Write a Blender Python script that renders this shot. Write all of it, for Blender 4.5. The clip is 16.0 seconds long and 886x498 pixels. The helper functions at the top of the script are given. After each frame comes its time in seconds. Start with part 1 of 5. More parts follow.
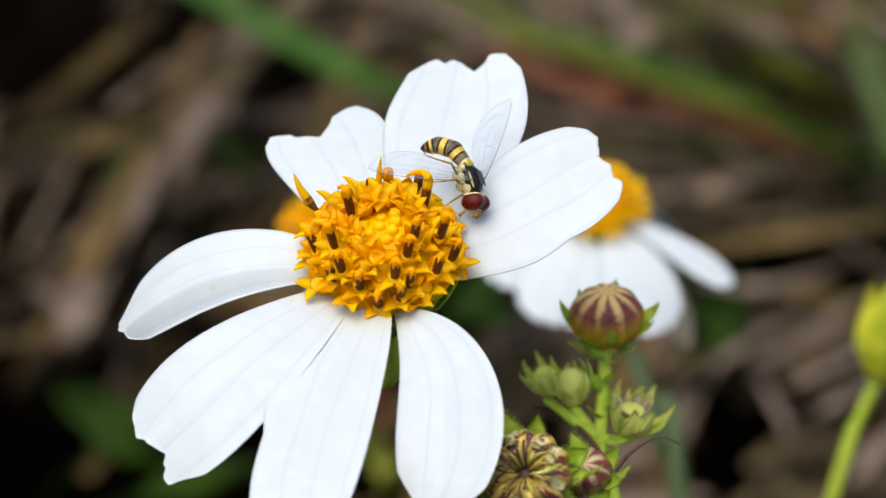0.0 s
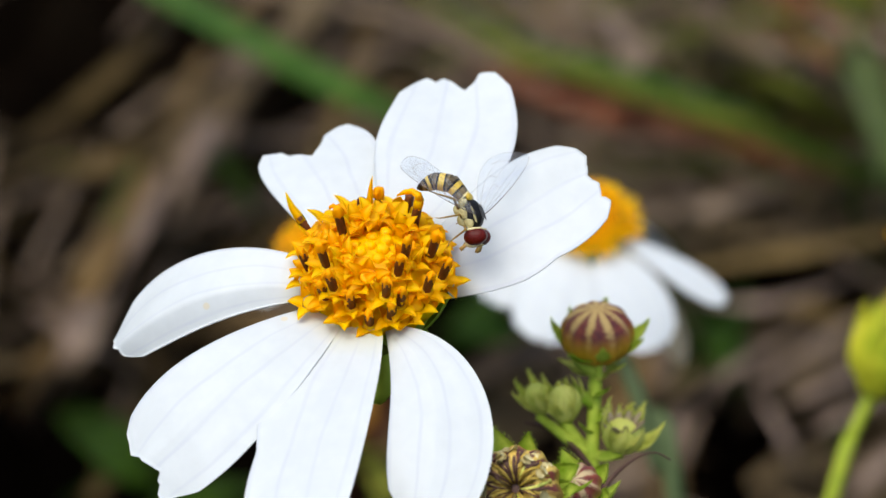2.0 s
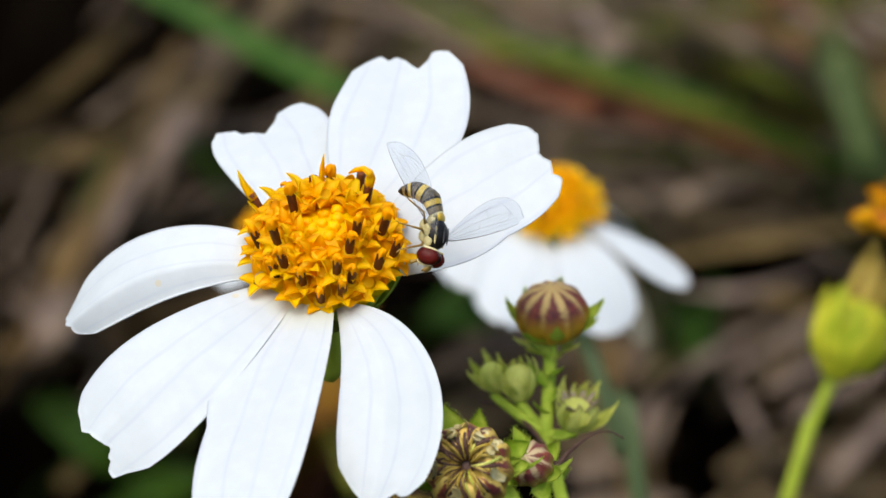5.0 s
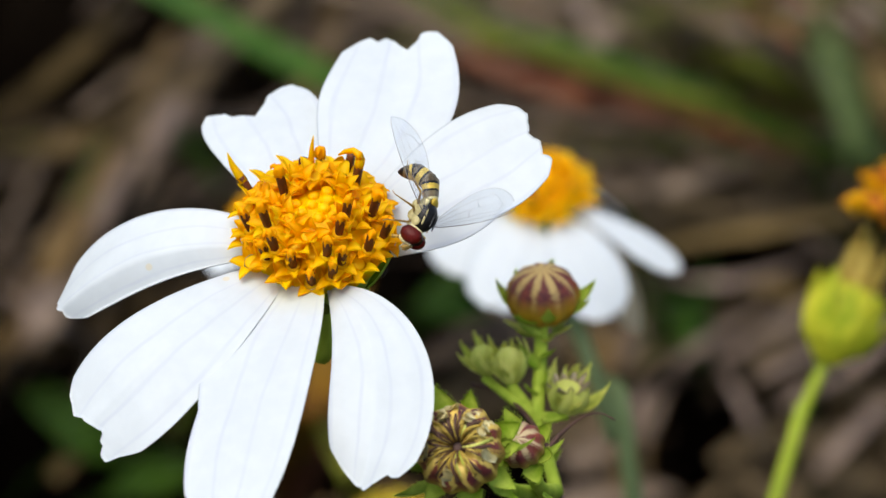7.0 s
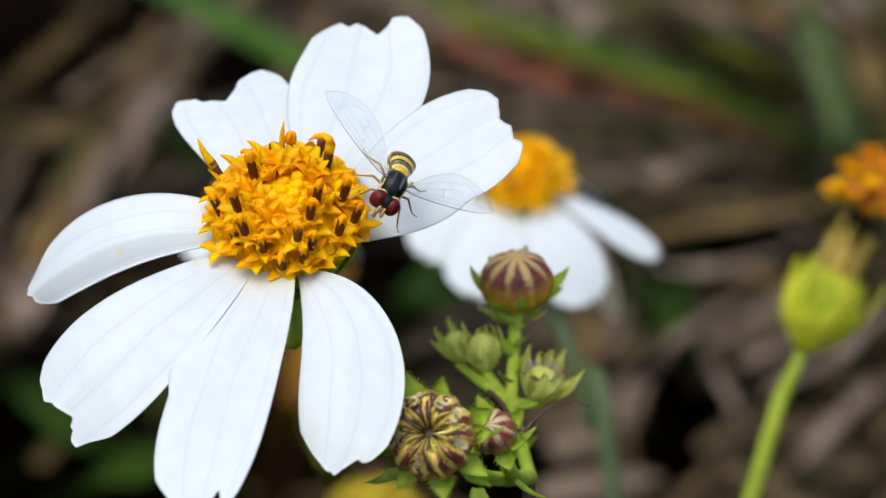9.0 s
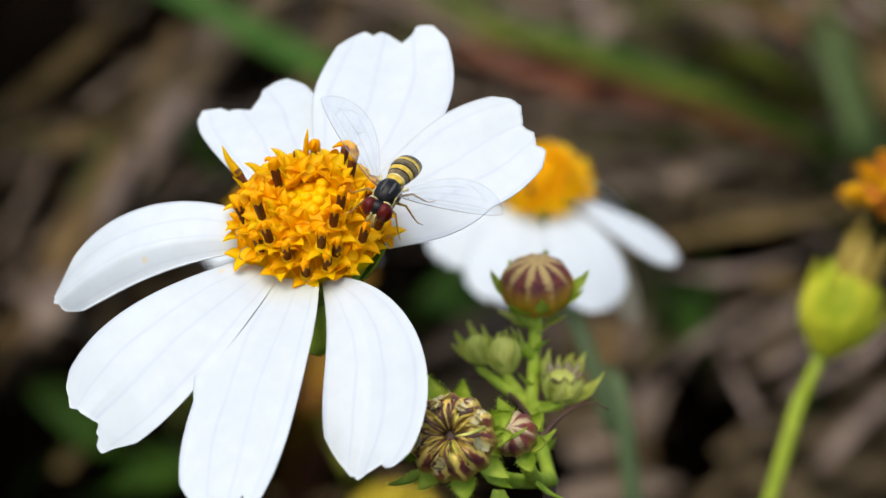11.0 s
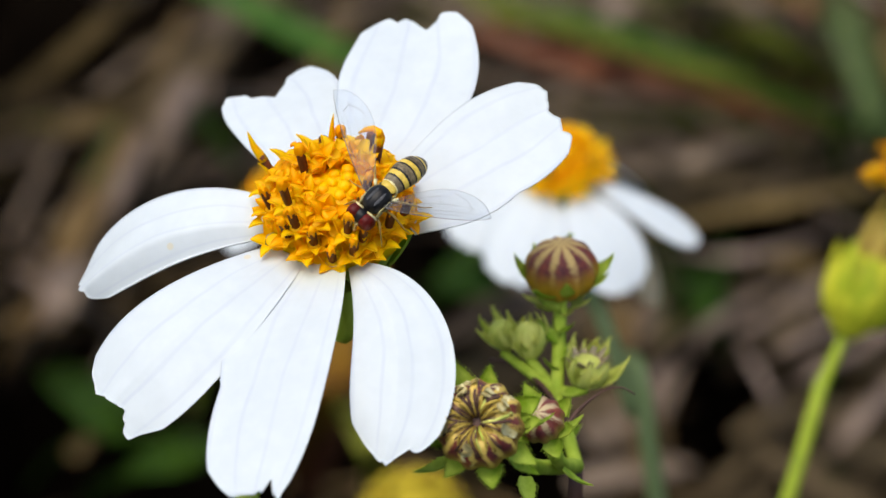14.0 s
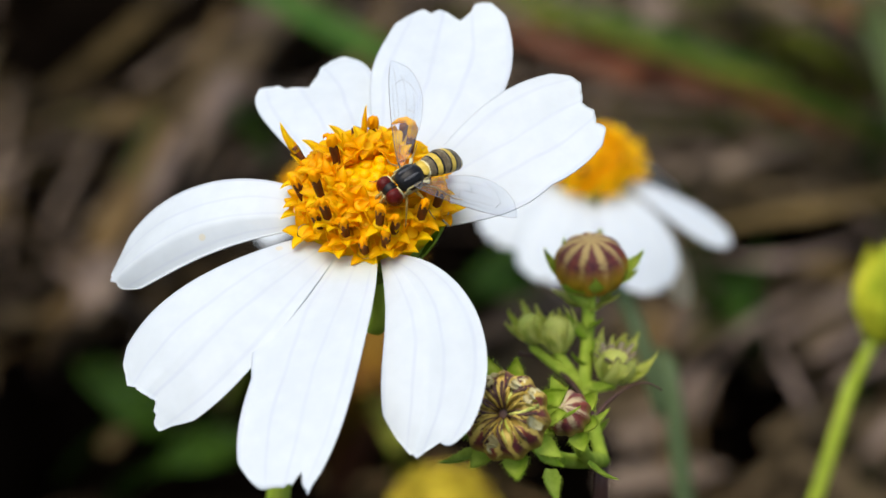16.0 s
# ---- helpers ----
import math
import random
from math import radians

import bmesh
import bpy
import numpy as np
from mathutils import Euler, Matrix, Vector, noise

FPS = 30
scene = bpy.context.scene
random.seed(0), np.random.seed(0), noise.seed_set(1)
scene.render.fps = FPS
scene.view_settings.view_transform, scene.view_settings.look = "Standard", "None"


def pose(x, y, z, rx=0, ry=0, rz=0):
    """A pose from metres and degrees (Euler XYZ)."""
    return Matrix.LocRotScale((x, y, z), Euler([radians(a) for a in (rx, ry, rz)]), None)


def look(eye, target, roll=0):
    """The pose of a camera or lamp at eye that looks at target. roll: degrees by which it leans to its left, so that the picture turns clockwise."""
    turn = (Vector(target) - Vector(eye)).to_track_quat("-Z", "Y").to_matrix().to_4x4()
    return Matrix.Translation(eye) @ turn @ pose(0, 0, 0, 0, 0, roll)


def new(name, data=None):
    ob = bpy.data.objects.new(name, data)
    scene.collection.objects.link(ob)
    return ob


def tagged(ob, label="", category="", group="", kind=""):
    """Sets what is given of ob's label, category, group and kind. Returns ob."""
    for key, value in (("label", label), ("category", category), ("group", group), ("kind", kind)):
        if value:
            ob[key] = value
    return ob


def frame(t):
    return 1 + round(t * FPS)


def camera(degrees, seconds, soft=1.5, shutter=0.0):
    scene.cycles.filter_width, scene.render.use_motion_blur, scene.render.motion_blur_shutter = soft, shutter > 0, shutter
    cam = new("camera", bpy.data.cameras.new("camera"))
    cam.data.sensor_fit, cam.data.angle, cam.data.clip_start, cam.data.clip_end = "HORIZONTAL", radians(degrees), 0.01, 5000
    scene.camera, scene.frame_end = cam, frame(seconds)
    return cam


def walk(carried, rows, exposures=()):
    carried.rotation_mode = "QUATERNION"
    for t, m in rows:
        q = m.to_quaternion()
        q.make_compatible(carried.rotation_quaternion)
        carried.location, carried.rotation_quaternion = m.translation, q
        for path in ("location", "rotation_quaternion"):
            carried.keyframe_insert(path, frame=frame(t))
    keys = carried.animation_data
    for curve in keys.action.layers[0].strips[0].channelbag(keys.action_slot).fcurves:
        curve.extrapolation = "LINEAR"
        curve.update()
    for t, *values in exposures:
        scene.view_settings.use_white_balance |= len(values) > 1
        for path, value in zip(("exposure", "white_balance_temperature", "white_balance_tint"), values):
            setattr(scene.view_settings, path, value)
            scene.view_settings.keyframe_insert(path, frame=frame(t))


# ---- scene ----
# ---- camera ----
cam = camera(16, 16.0, soft=1.5)
cam.data.dof.use_dof = True
cam.data.dof.focus_distance = 0.1725
cam.data.dof.aperture_fstop = 48
PATH = [
    (0, pose(0.004287, -0.148981, 0.296005, 59.853, -0.289, 0.605)),
    (0.5, pose(0.004825, -0.148800, 0.296247, 59.789, 0.284, 0.542)),
    (1, pose(0.004060, -0.149928, 0.296810, 60.006, 0.068, 0.724)),
    (1.5, pose(0.005099, -0.150317, 0.296320, 60.152, 0.409, 0.346)),
    (2, pose(0.005157, -0.150973, 0.297047, 60.236, 0.178, 0.463)),
    (2.5, pose(0.004877, -0.150698, 0.296338, 60.385, 0.204, 0.288)),
    (3, pose(0.006576, -0.150707, 0.296604, 60.003, -0.249, 0.381)),
    (3.5, pose(0.006670, -0.151494, 0.296389, 60.231, 0.061, 0.259)),
    (3.7, pose(0.006765, -0.150728, 0.296110, 60.095, -0.029, 0.291)),
    (5.8, pose(0.006874, -0.152745, 0.296763, 60.186, -0.020, 0.189)),
    (6, pose(0.006811, -0.152869, 0.296440, 60.289, 0.403, 0.027)),
    (6.5, pose(0.006518, -0.152605, 0.296203, 60.105, -0.147, 0.188)),
    (7, pose(0.006988, -0.151749, 0.295713, 60.010, 0.057, 0.031)),
    (7.5, pose(0.007122, -0.151792, 0.295104, 59.737, 0.078, -0.166)),
    (8, pose(0.008263, -0.151645, 0.295237, 59.631, -0.086, -0.280)),
    (8.5, pose(0.007635, -0.152233, 0.295670, 59.828, 0.269, -0.242)),
    (8.7, pose(0.007723, -0.151305, 0.295394, 59.785, -0.050, -0.141)),
    (10.8, pose(0.009454, -0.153570, 0.296335, 59.839, 0.723, -0.076)),
    (11, pose(0.007866, -0.152867, 0.296071, 59.919, 0.243, 0.114)),
    (11.5, pose(0.008185, -0.153911, 0.296169, 59.859, 0.389, 0.299)),
    (12, pose(0.008513, -0.152856, 0.295953, 60.032, 0.605, 0.142)),
    (12.5, pose(0.007725, -0.153266, 0.297096, 60.035, 1.314, -0.494)),
    (13, pose(0.009210, -0.152261, 0.296585, 59.653, 1.108, 0.228)),
    (13.5, pose(0.006857, -0.149501, 0.294076, 59.732, 0.696, 0.125)),
    (14, pose(0.006901, -0.150986, 0.295103, 59.595, 0.606, 0.055)),
    (14.5, pose(0.008349, -0.152708, 0.295105, 59.872, 0.692, 0.445)),
    (15, pose(0.007619, -0.152519, 0.295103, 59.785, 0.353, 0.695)),
    (15.5, pose(0.008144, -0.152931, 0.294901, 59.792, 0.432, 0.766)),
    (16, pose(0.007362, -0.152289, 0.295197, 59.656, 0.089, 1.160)),
]
walk(cam, PATH, exposures=[(0, 0.665, 6820, 7), (7.5, 0.665, 6820, 7), (8, 0.665 - 0.08, 6820 - 200, 7), (8.5, 0.665 - 0.06, 6820 - 200, 7), (11, 0.665 - 0.02, 6820 - 50, 7), (16, 0.665 - 0.02, 6820 - 70, 7)])

# ---- world and sun: soft daylight through thin cloud ----
world = bpy.data.worlds.new("sky")
scene.world = world
world.use_nodes = True
wn = world.node_tree.nodes
sky = wn.new("ShaderNodeTexSky")
sky.sky_type = "NISHITA"
sky.sun_disc = False
sky.sun_elevation, sky.sun_rotation = radians(69), radians(225)
sky.air_density, sky.dust_density = 1.0, 2.5
wn["Background"].inputs["Strength"].default_value = 0.13
world.node_tree.links.new(sky.outputs["Color"], wn["Background"].inputs["Color"])
sun_data = bpy.data.lights.new("sun", "SUN")
sun_data.energy, sun_data.angle, sun_data.color = 1.8, radians(60), (1.0, 0.96, 0.9)
sun = new("sun", sun_data)
sun.matrix_world = look((-0.7, -0.7, 2.6), (0, 0, 0))


# ---- materials ----
def nodes_of(m):
    m.use_nodes = True
    return m.node_tree.nodes, m.node_tree.links, m.node_tree.nodes["Principled BSDF"]


def surface(name, dark, light, rough=0.6, scale=2000.0, bump=0.1, island=0.0, spec=0.3, translucent=0.0, detail=6.0, stretch=(1, 1, 1)):
    """Two-tone grain at real size, an island-wise shift of tone, fine relief and, for thin tissue, light passing through."""
    m = bpy.data.materials.new(name)
    n, l, b = nodes_of(m)
    co = n.new("ShaderNodeTexCoord")
    mp = n.new("ShaderNodeMapping")
    mp.inputs["Scale"].default_value = stretch
    l.new(co.outputs["Object"], mp.inputs["Vector"])
    fine, broad = n.new("ShaderNodeTexNoise"), n.new("ShaderNodeTexNoise")
    fine.inputs["Scale"].default_value, fine.inputs["Detail"].default_value = scale, detail
    broad.inputs["Scale"].default_value = scale * 0.17
    for t in (fine, broad):
        l.new(mp.outputs["Vector"], t.inputs["Vector"])
    add = n.new("ShaderNodeMath")
    add.operation = "ADD"
    l.new(fine.outputs["Fac"], add.inputs[0])
    l.new(broad.outputs["Fac"], add.inputs[1])
    src = add.outputs[0]
    lo, hi = 0.75, 1.25
    if island:
        geo = n.new("ShaderNodeNewGeometry")
        info = n.new("ShaderNodeObjectInfo")
        both = n.new("ShaderNodeMath")
        both.operation = "ADD"
        l.new(geo.outputs["Random Per Island"], both.inputs[0])
        l.new(info.outputs["Random"], both.inputs[1])
        part_of = n.new("ShaderNodeMath")
        part_of.operation = "MULTIPLY_ADD"
        part_of.inputs[1].default_value, part_of.inputs[2].default_value = island, -island
        l.new(both.outputs[0], part_of.inputs[0])
        more = n.new("ShaderNodeMath")
        more.operation = "ADD"
        l.new(src, more.inputs[0])
        l.new(part_of.outputs[0], more.inputs[1])
        src = more.outputs[0]
    rng = n.new("ShaderNodeMapRange")
    rng.inputs["From Min"].default_value, rng.inputs["From Max"].default_value = lo, hi
    l.new(src, rng.inputs["Value"])
    mix = n.new("ShaderNodeMix")
    mix.data_type = "RGBA"
    l.new(rng.outputs["Result"], mix.inputs["Factor"])
    mix.inputs["A"].default_value, mix.inputs["B"].default_value = (*dark, 1), (*light, 1)
    l.new(mix.outputs["Result"], b.inputs["Base Color"])
    b.inputs["Roughness"].default_value = rough
    b.inputs["Specular IOR Level"].default_value = spec
    if bump:
        bp = n.new("ShaderNodeBump")
        bp.inputs["Strength"].default_value, bp.inputs["Distance"].default_value = bump, 0.0002
        l.new(fine.outputs["Fac"], bp.inputs["Height"])
        l.new(bp.outputs["Normal"], b.inputs["Normal"])
    if translucent:
        tr = n.new("ShaderNodeBsdfTranslucent")
        l.new(mix.outputs["Result"], tr.inputs["Color"])
        ms = n.new("ShaderNodeMixShader")
        ms.inputs["Fac"].default_value = translucent
        l.new(b.outputs["BSDF"], ms.inputs[1])
        l.new(tr.outputs["BSDF"], ms.inputs[2])
        l.new(ms.outputs["Shader"], n["Material Output"].inputs["Surface"])
    return m


def petal_material():
    """White ray tissue with faint lilac veins that run along it and a few tan specks."""
    m = surface("petal_white", (0.63, 0.675, 0.705), (0.68, 0.725, 0.755), rough=0.55, scale=900, bump=0.12, translucent=0.25, spec=0.25)
    n, l, b = nodes_of(m)
    uv = n.new("ShaderNodeUVMap")
    sep = n.new("ShaderNodeSeparateXYZ")
    l.new(uv.outputs["UV"], sep.inputs["Vector"])
    wob = n.new("ShaderNodeTexNoise")
    wob.inputs["Scale"].default_value = 3.0
    l.new(uv.outputs["UV"], wob.inputs["Vector"])
    k = n.new("ShaderNodeMath")
    k.operation = "MULTIPLY_ADD"
    k.inputs[1].default_value = 0.10
    l.new(wob.outputs["Fac"], k.inputs[0])
    l.new(sep.outputs["X"], k.inputs[2])
    ph = n.new("ShaderNodeMath")
    ph.operation = "MULTIPLY"
    ph.inputs[1].default_value = 2 * math.pi * 3.5
    l.new(k.outputs[0], ph.inputs[0])
    sn = n.new("ShaderNodeMath")
    sn.operation = "SINE"
    l.new(ph.outputs[0], sn.inputs[0])
    line = n.new("ShaderNodeMapRange")
    line.inputs["From Min"].default_value, line.inputs["From Max"].default_value = 0.86, 1.0
    l.new(sn.outputs[0], line.inputs["Value"])
    br = n.new("ShaderNodeTexNoise")
    br.inputs["Scale"].default_value = 5.0
    l.new(uv.outputs["UV"], br.inputs["Vector"])
    fade = n.new("ShaderNodeMath")
    fade.operation = "MULTIPLY"
    l.new(line.outputs["Result"], fade.inputs[0])
    l.new(br.outputs["Fac"], fade.inputs[1])
    old = b.inputs["Base Color"].links[0].from_socket
    mix = n.new("ShaderNodeMix")
    mix.data_type = "RGBA"
    l.new(fade.outputs[0], mix.inputs["Factor"])
    l.new(old, mix.inputs["A"])
    mix.inputs["B"].default_value = (0.545, 0.585, 0.67, 1)
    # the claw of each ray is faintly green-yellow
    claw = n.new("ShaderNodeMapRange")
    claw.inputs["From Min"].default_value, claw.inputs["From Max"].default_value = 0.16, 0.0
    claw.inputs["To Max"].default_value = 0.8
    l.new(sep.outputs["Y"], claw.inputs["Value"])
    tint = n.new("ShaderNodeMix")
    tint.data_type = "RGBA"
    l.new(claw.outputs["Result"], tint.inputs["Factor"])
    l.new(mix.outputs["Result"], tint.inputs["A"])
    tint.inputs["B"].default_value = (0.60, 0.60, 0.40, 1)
    spots = n.new("ShaderNodeTexVoronoi")
    spots.inputs["Scale"].default_value = 420.0
    co = n.new("ShaderNodeTexCoord")
    l.new(co.outputs["Object"], spots.inputs["Vector"])
    few = n.new("ShaderNodeMapRange")
    few.inputs["From Min"].default_value, few.inputs["From Max"].default_value = 0.10, 0.07
    l.new(spots.outputs["Distance"], few.inputs["Value"])
    pick = n.new("ShaderNodeMath")
    pick.operation = "GREATER_THAN"
    pick.inputs[1].default_value = 0.80
    l.new(spots.outputs["Color"], pick.inputs[0])
    sp = n.new("ShaderNodeMath")
    sp.operation = "MULTIPLY"
    l.new(few.outputs["Result"], sp.inputs[0])
    l.new(pick.outputs[0], sp.inputs[1])
    sp2 = n.new("ShaderNodeMath")
    sp2.operation = "MULTIPLY"
    sp2.inputs[1].default_value = 0.6
    l.new(sp.outputs[0], sp2.inputs[0])
    mix2 = n.new("ShaderNodeMix")
    mix2.data_type = "RGBA"
    l.new(sp2.outputs[0], mix2.inputs["Factor"])
    l.new(tint.outputs["Result"], mix2.inputs["A"])
    mix2.inputs["B"].default_value = (0.72, 0.60, 0.36, 1)
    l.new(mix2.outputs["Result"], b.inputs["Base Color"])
    return m


def bud_material(name="bud_rays", count=9, wobble=0.035, pale=(0.52, 0.36, 0.13), base_tone=(0.50, 0.27, 0.02), lo=0.15, hi=1.35):
    """Folded rays of a bud: pale yellow folds between purple-brown ones, green at the base, pale at the tip."""
    m = surface(name, (0.22, 0.05, 0.03), (0.085, 0.02, 0.025), rough=0.5, scale=2500, bump=0.2)
    n, l, b = nodes_of(m)
    uv = n.new("ShaderNodeUVMap")
    sep = n.new("ShaderNodeSeparateXYZ")
    l.new(uv.outputs["UV"], sep.inputs["Vector"])
    wob = n.new("ShaderNodeTexNoise")
    wob.inputs["Scale"].default_value = 9.0
    l.new(uv.outputs["UV"], wob.inputs["Vector"])
    k = n.new("ShaderNodeMath")
    k.operation = "MULTIPLY_ADD"
    k.inputs[1].default_value = wobble
    l.new(wob.outputs["Fac"], k.inputs[0])
    l.new(sep.outputs["X"], k.inputs[2])
    ph = n.new("ShaderNodeMath")
    ph.operation = "MULTIPLY"
    ph.inputs[1].default_value = 2 * math.pi * count
    l.new(k.outputs[0], ph.inputs[0])
    sn = n.new("ShaderNodeMath")
    sn.operation = "SINE"
    l.new(ph.outputs[0], sn.inputs[0])
    tip = n.new("ShaderNodeMapRange")
    tip.inputs["From Min"].default_value, tip.inputs["From Max"].default_value = 0.62, 0.98
    tip.inputs["To Min"].default_value, tip.inputs["To Max"].default_value = -0.35, 1.7
    l.new(sep.outputs["Y"], tip.inputs["Value"])
    s2 = n.new("ShaderNodeMath")
    s2.operation = "ADD"
    l.new(sn.outputs[0], s2.inputs[0])
    l.new(tip.outputs["Result"], s2.inputs[1])
    mott = n.new("ShaderNodeTexNoise")
    mott.inputs["Scale"].default_value = 26.0
    l.new(uv.outputs["UV"], mott.inputs["Vector"])
    s3 = n.new("ShaderNodeMath")
    s3.operation = "MULTIPLY_ADD"
    s3.inputs[1].default_value = 1.5
    l.new(mott.outputs["Fac"], s3.inputs[0])
    l.new(s2.outputs[0], s3.inputs[2])
    s2 = n.new("ShaderNodeMath")
    s2.operation = "SUBTRACT"
    s2.inputs[1].default_value = 0.75
    l.new(s3.outputs[0], s2.inputs[0])
    fold = n.new("ShaderNodeMapRange")
    fold.inputs["From Min"].default_value, fold.inputs["From Max"].default_value = lo, hi
    l.new(s2.outputs[0], fold.inputs["Value"])
    old = b.inputs["Base Color"].links[0].from_socket
    mix = n.new("ShaderNodeMix")
    mix.data_type = "RGBA"
    l.new(fold.outputs["Result"], mix.inputs["Factor"])
    l.new(old, mix.inputs["A"])
    mix.inputs["B"].default_value = (*pale, 1)
    low = n.new("ShaderNodeMapRange")
    low.inputs["From Min"].default_value, low.inputs["From Max"].default_value = 0.66, 0.46
    l.new(sep.outputs["Y"], low.inputs["Value"])
    mix2 = n.new("ShaderNodeMix")
    mix2.data_type = "RGBA"
    l.new(low.outputs["Result"], mix2.inputs["Factor"])
    l.new(mix.outputs["Result"], mix2.inputs["A"])
    mix2.inputs["B"].default_value = (*base_tone, 1)
    l.new(mix2.outputs["Result"], b.inputs["Base Color"])
    return m


def wing_material():
    """Clear thin membrane: lets nearly all light through, with a faint tint and a glossy film."""
    m = bpy.data.materials.new("wing_membrane")
    n, l, b = nodes_of(m)
    clear = n.new("ShaderNodeBsdfTransparent")
    clear.inputs["Color"].default_value = (0.96, 0.972, 0.987, 1)
    co = n.new("ShaderNodeTexCoord")
    ns = n.new("ShaderNodeTexNoise")
    ns.inputs["Scale"].default_value = 900
    l.new(co.outputs["Object"], ns.inputs["Vector"])
    mr = n.new("ShaderNodeMapRange")
    mr.inputs["To Min"].default_value, mr.inputs["To Max"].default_value = 0.02, 0.09
    l.new(ns.outputs["Fac"], mr.inputs["Value"])
    b.inputs["Base Color"].default_value = (0.60, 0.64, 0.72, 1)
    b.inputs["Specular IOR Level"].default_value = 0.3
    b.inputs["Roughness"].default_value = 0.25
    ms = n.new("ShaderNodeMixShader")
    l.new(mr.outputs["Result"], ms.inputs["Fac"])
    l.new(clear.outputs["BSDF"], ms.inputs[1])
    l.new(b.outputs["BSDF"], ms.inputs[2])
    l.new(ms.outputs["Shader"], n["Material Output"].inputs["Surface"])
    return m


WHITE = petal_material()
BUD = bud_material()
BUD_TWIST = bud_material("bud_rays_twisted", 17, 0.06, (0.62, 0.44, 0.10), (0.46, 0.31, 0.03), -0.2, 0.5)
BUD_STAR = bud_material("bud_rays_star", 8, 0.05, (0.46, 0.36, 0.20), (0.34, 0.22, 0.05), 0.1, 1.5)
WING = wing_material()
YELLOW = surface("floret_yellow", (1.0, 0.53, 0.002), (1.0, 0.70, 0.006), rough=0.5, scale=1500, bump=0.1, island=0.35, translucent=0.5, spec=0.2)
KNOB = surface("floret_bud_orange", (1.0, 0.45, 0.001), (1.0, 0.61, 0.003), rough=0.45, scale=1500, bump=0.1, island=0.3, translucent=0.3, spec=0.15)
POLLEN_ORANGE = surface("pollen_orange", (1.0, 0.38, 0.001), (1.0, 0.52, 0.002), rough=0.6, scale=2500, bump=0.3, translucent=0.3, spec=0.1)
ANTHER = surface("anther_brown", (0.07, 0.018, 0.004), (0.19, 0.055, 0.010), rough=0.5, scale=3000, bump=0.3, stretch=(1, 1, 0.2))
BRACT = surface("bract_green", (0.22, 0.36, 0.02), (0.54, 0.66, 0.10), rough=0.7, scale=1400, bump=0.25, island=0.3, translucent=0.35, spec=0.12)
STEM = surface("stem_green", (0.25, 0.37, 0.025), (0.46, 0.56, 0.07), rough=0.6, scale=1600, bump=0.25, spec=0.12, stretch=(1, 1, 0.15))
STEM_PALE = surface("stem_yellow_green", (0.22, 0.30, 0.015), (0.38, 0.45, 0.04), rough=0.5, scale=1200, bump=0.2, stretch=(1, 1, 0.15))
STEM_DARK = surface("stem_purple_brown", (0.05, 0.022, 0.018), (0.14, 0.07, 0.045), rough=0.55, scale=1500, bump=0.25, stretch=(1, 1, 0.15))
INVOLUCRE = surface("involucre_yellow_green", (0.56, 0.64, 0.10), (0.84, 0.84, 0.24), rough=0.5, scale=900, bump=0.2, island=0.4, translucent=0.3, spec=0.12)
SEED_GREEN = surface("seed_head_green", (0.32, 0.41, 0.015), (0.64, 0.62, 0.04), rough=0.5, scale=900, bump=0.2, island=0.4, translucent=0.3)
CREAM = surface("ray_cream", (0.58, 0.47, 0.18), (0.82, 0.74, 0.42), rough=0.6, scale=1500, bump=0.2, translucent=0.2)
# light wanders inside the fleshy florets
flesh = KNOB.node_tree.nodes["Principled BSDF"]
flesh.inputs["Subsurface Weight"].default_value = 0.8
flesh.inputs["Subsurface Radius"].default_value = (1.0, 0.7, 0.15)
flesh.inputs["Subsurface Scale"].default_value = 0.0005
STRAW_FADED = surface("ray_faded_brown", (0.20, 0.15, 0.09), (0.45, 0.37, 0.25), rough=0.8, scale=1500, bump=0.2, island=0.3)
FADED = surface("floret_faded_yellow", (0.34, 0.25, 0.008), (0.66, 0.50, 0.03), rough=0.7, scale=900, bump=0.2, island=0.5, translucent=0.2)
FLY_FLANK = surface("fly_flank_yellow", (0.22, 0.17, 0.05), (0.50, 0.43, 0.20), rough=0.5, scale=4000, bump=0.3)
WILTED = surface("wilted_orange", (0.35, 0.08, 0.006), (0.95, 0.36, 0.006), rough=0.6, scale=900, bump=0.3, island=0.5)
PAPERY = surface("papery_tan", (0.42, 0.28, 0.035), (0.70, 0.54, 0.13), rough=0.6, scale=1200, bump=0.2, island=0.4, translucent=0.3)
FLY_BLACK = surface("fly_black", (0.004, 0.004, 0.0045), (0.014, 0.012, 0.012), rough=0.36, scale=5000, bump=0.1, spec=0.22)
FLY_YELLOW = surface("fly_yellow", (0.50, 0.34, 0.04), (0.78, 0.55, 0.10), rough=0.4, scale=4000, bump=0.2)
FLY_PALE = surface("fly_pale_yellow", (0.55, 0.44, 0.16), (0.80, 0.74, 0.45), rough=0.5, scale=4000, bump=0.3)
FLY_BRONZE = surface("fly_bronze", (0.06, 0.042, 0.022), (0.24, 0.185, 0.10), rough=0.35, scale=4000, bump=0.2)
FLY_GREY_DUST = surface("fly_grey_dust", (0.03, 0.03, 0.032), (0.10, 0.10, 0.105), rough=0.7, scale=5000, bump=0.3, spec=0.1)
FLY_EYE = surface("fly_eye_red", (0.06, 0.003, 0.002), (0.11, 0.006, 0.003), rough=0.3, scale=9000, bump=0.3, spec=0.2)
FLY_LEG = surface("fly_leg_amber", (0.20, 0.11, 0.02), (0.46, 0.29, 0.07), rough=0.45, scale=4000, bump=0.2)
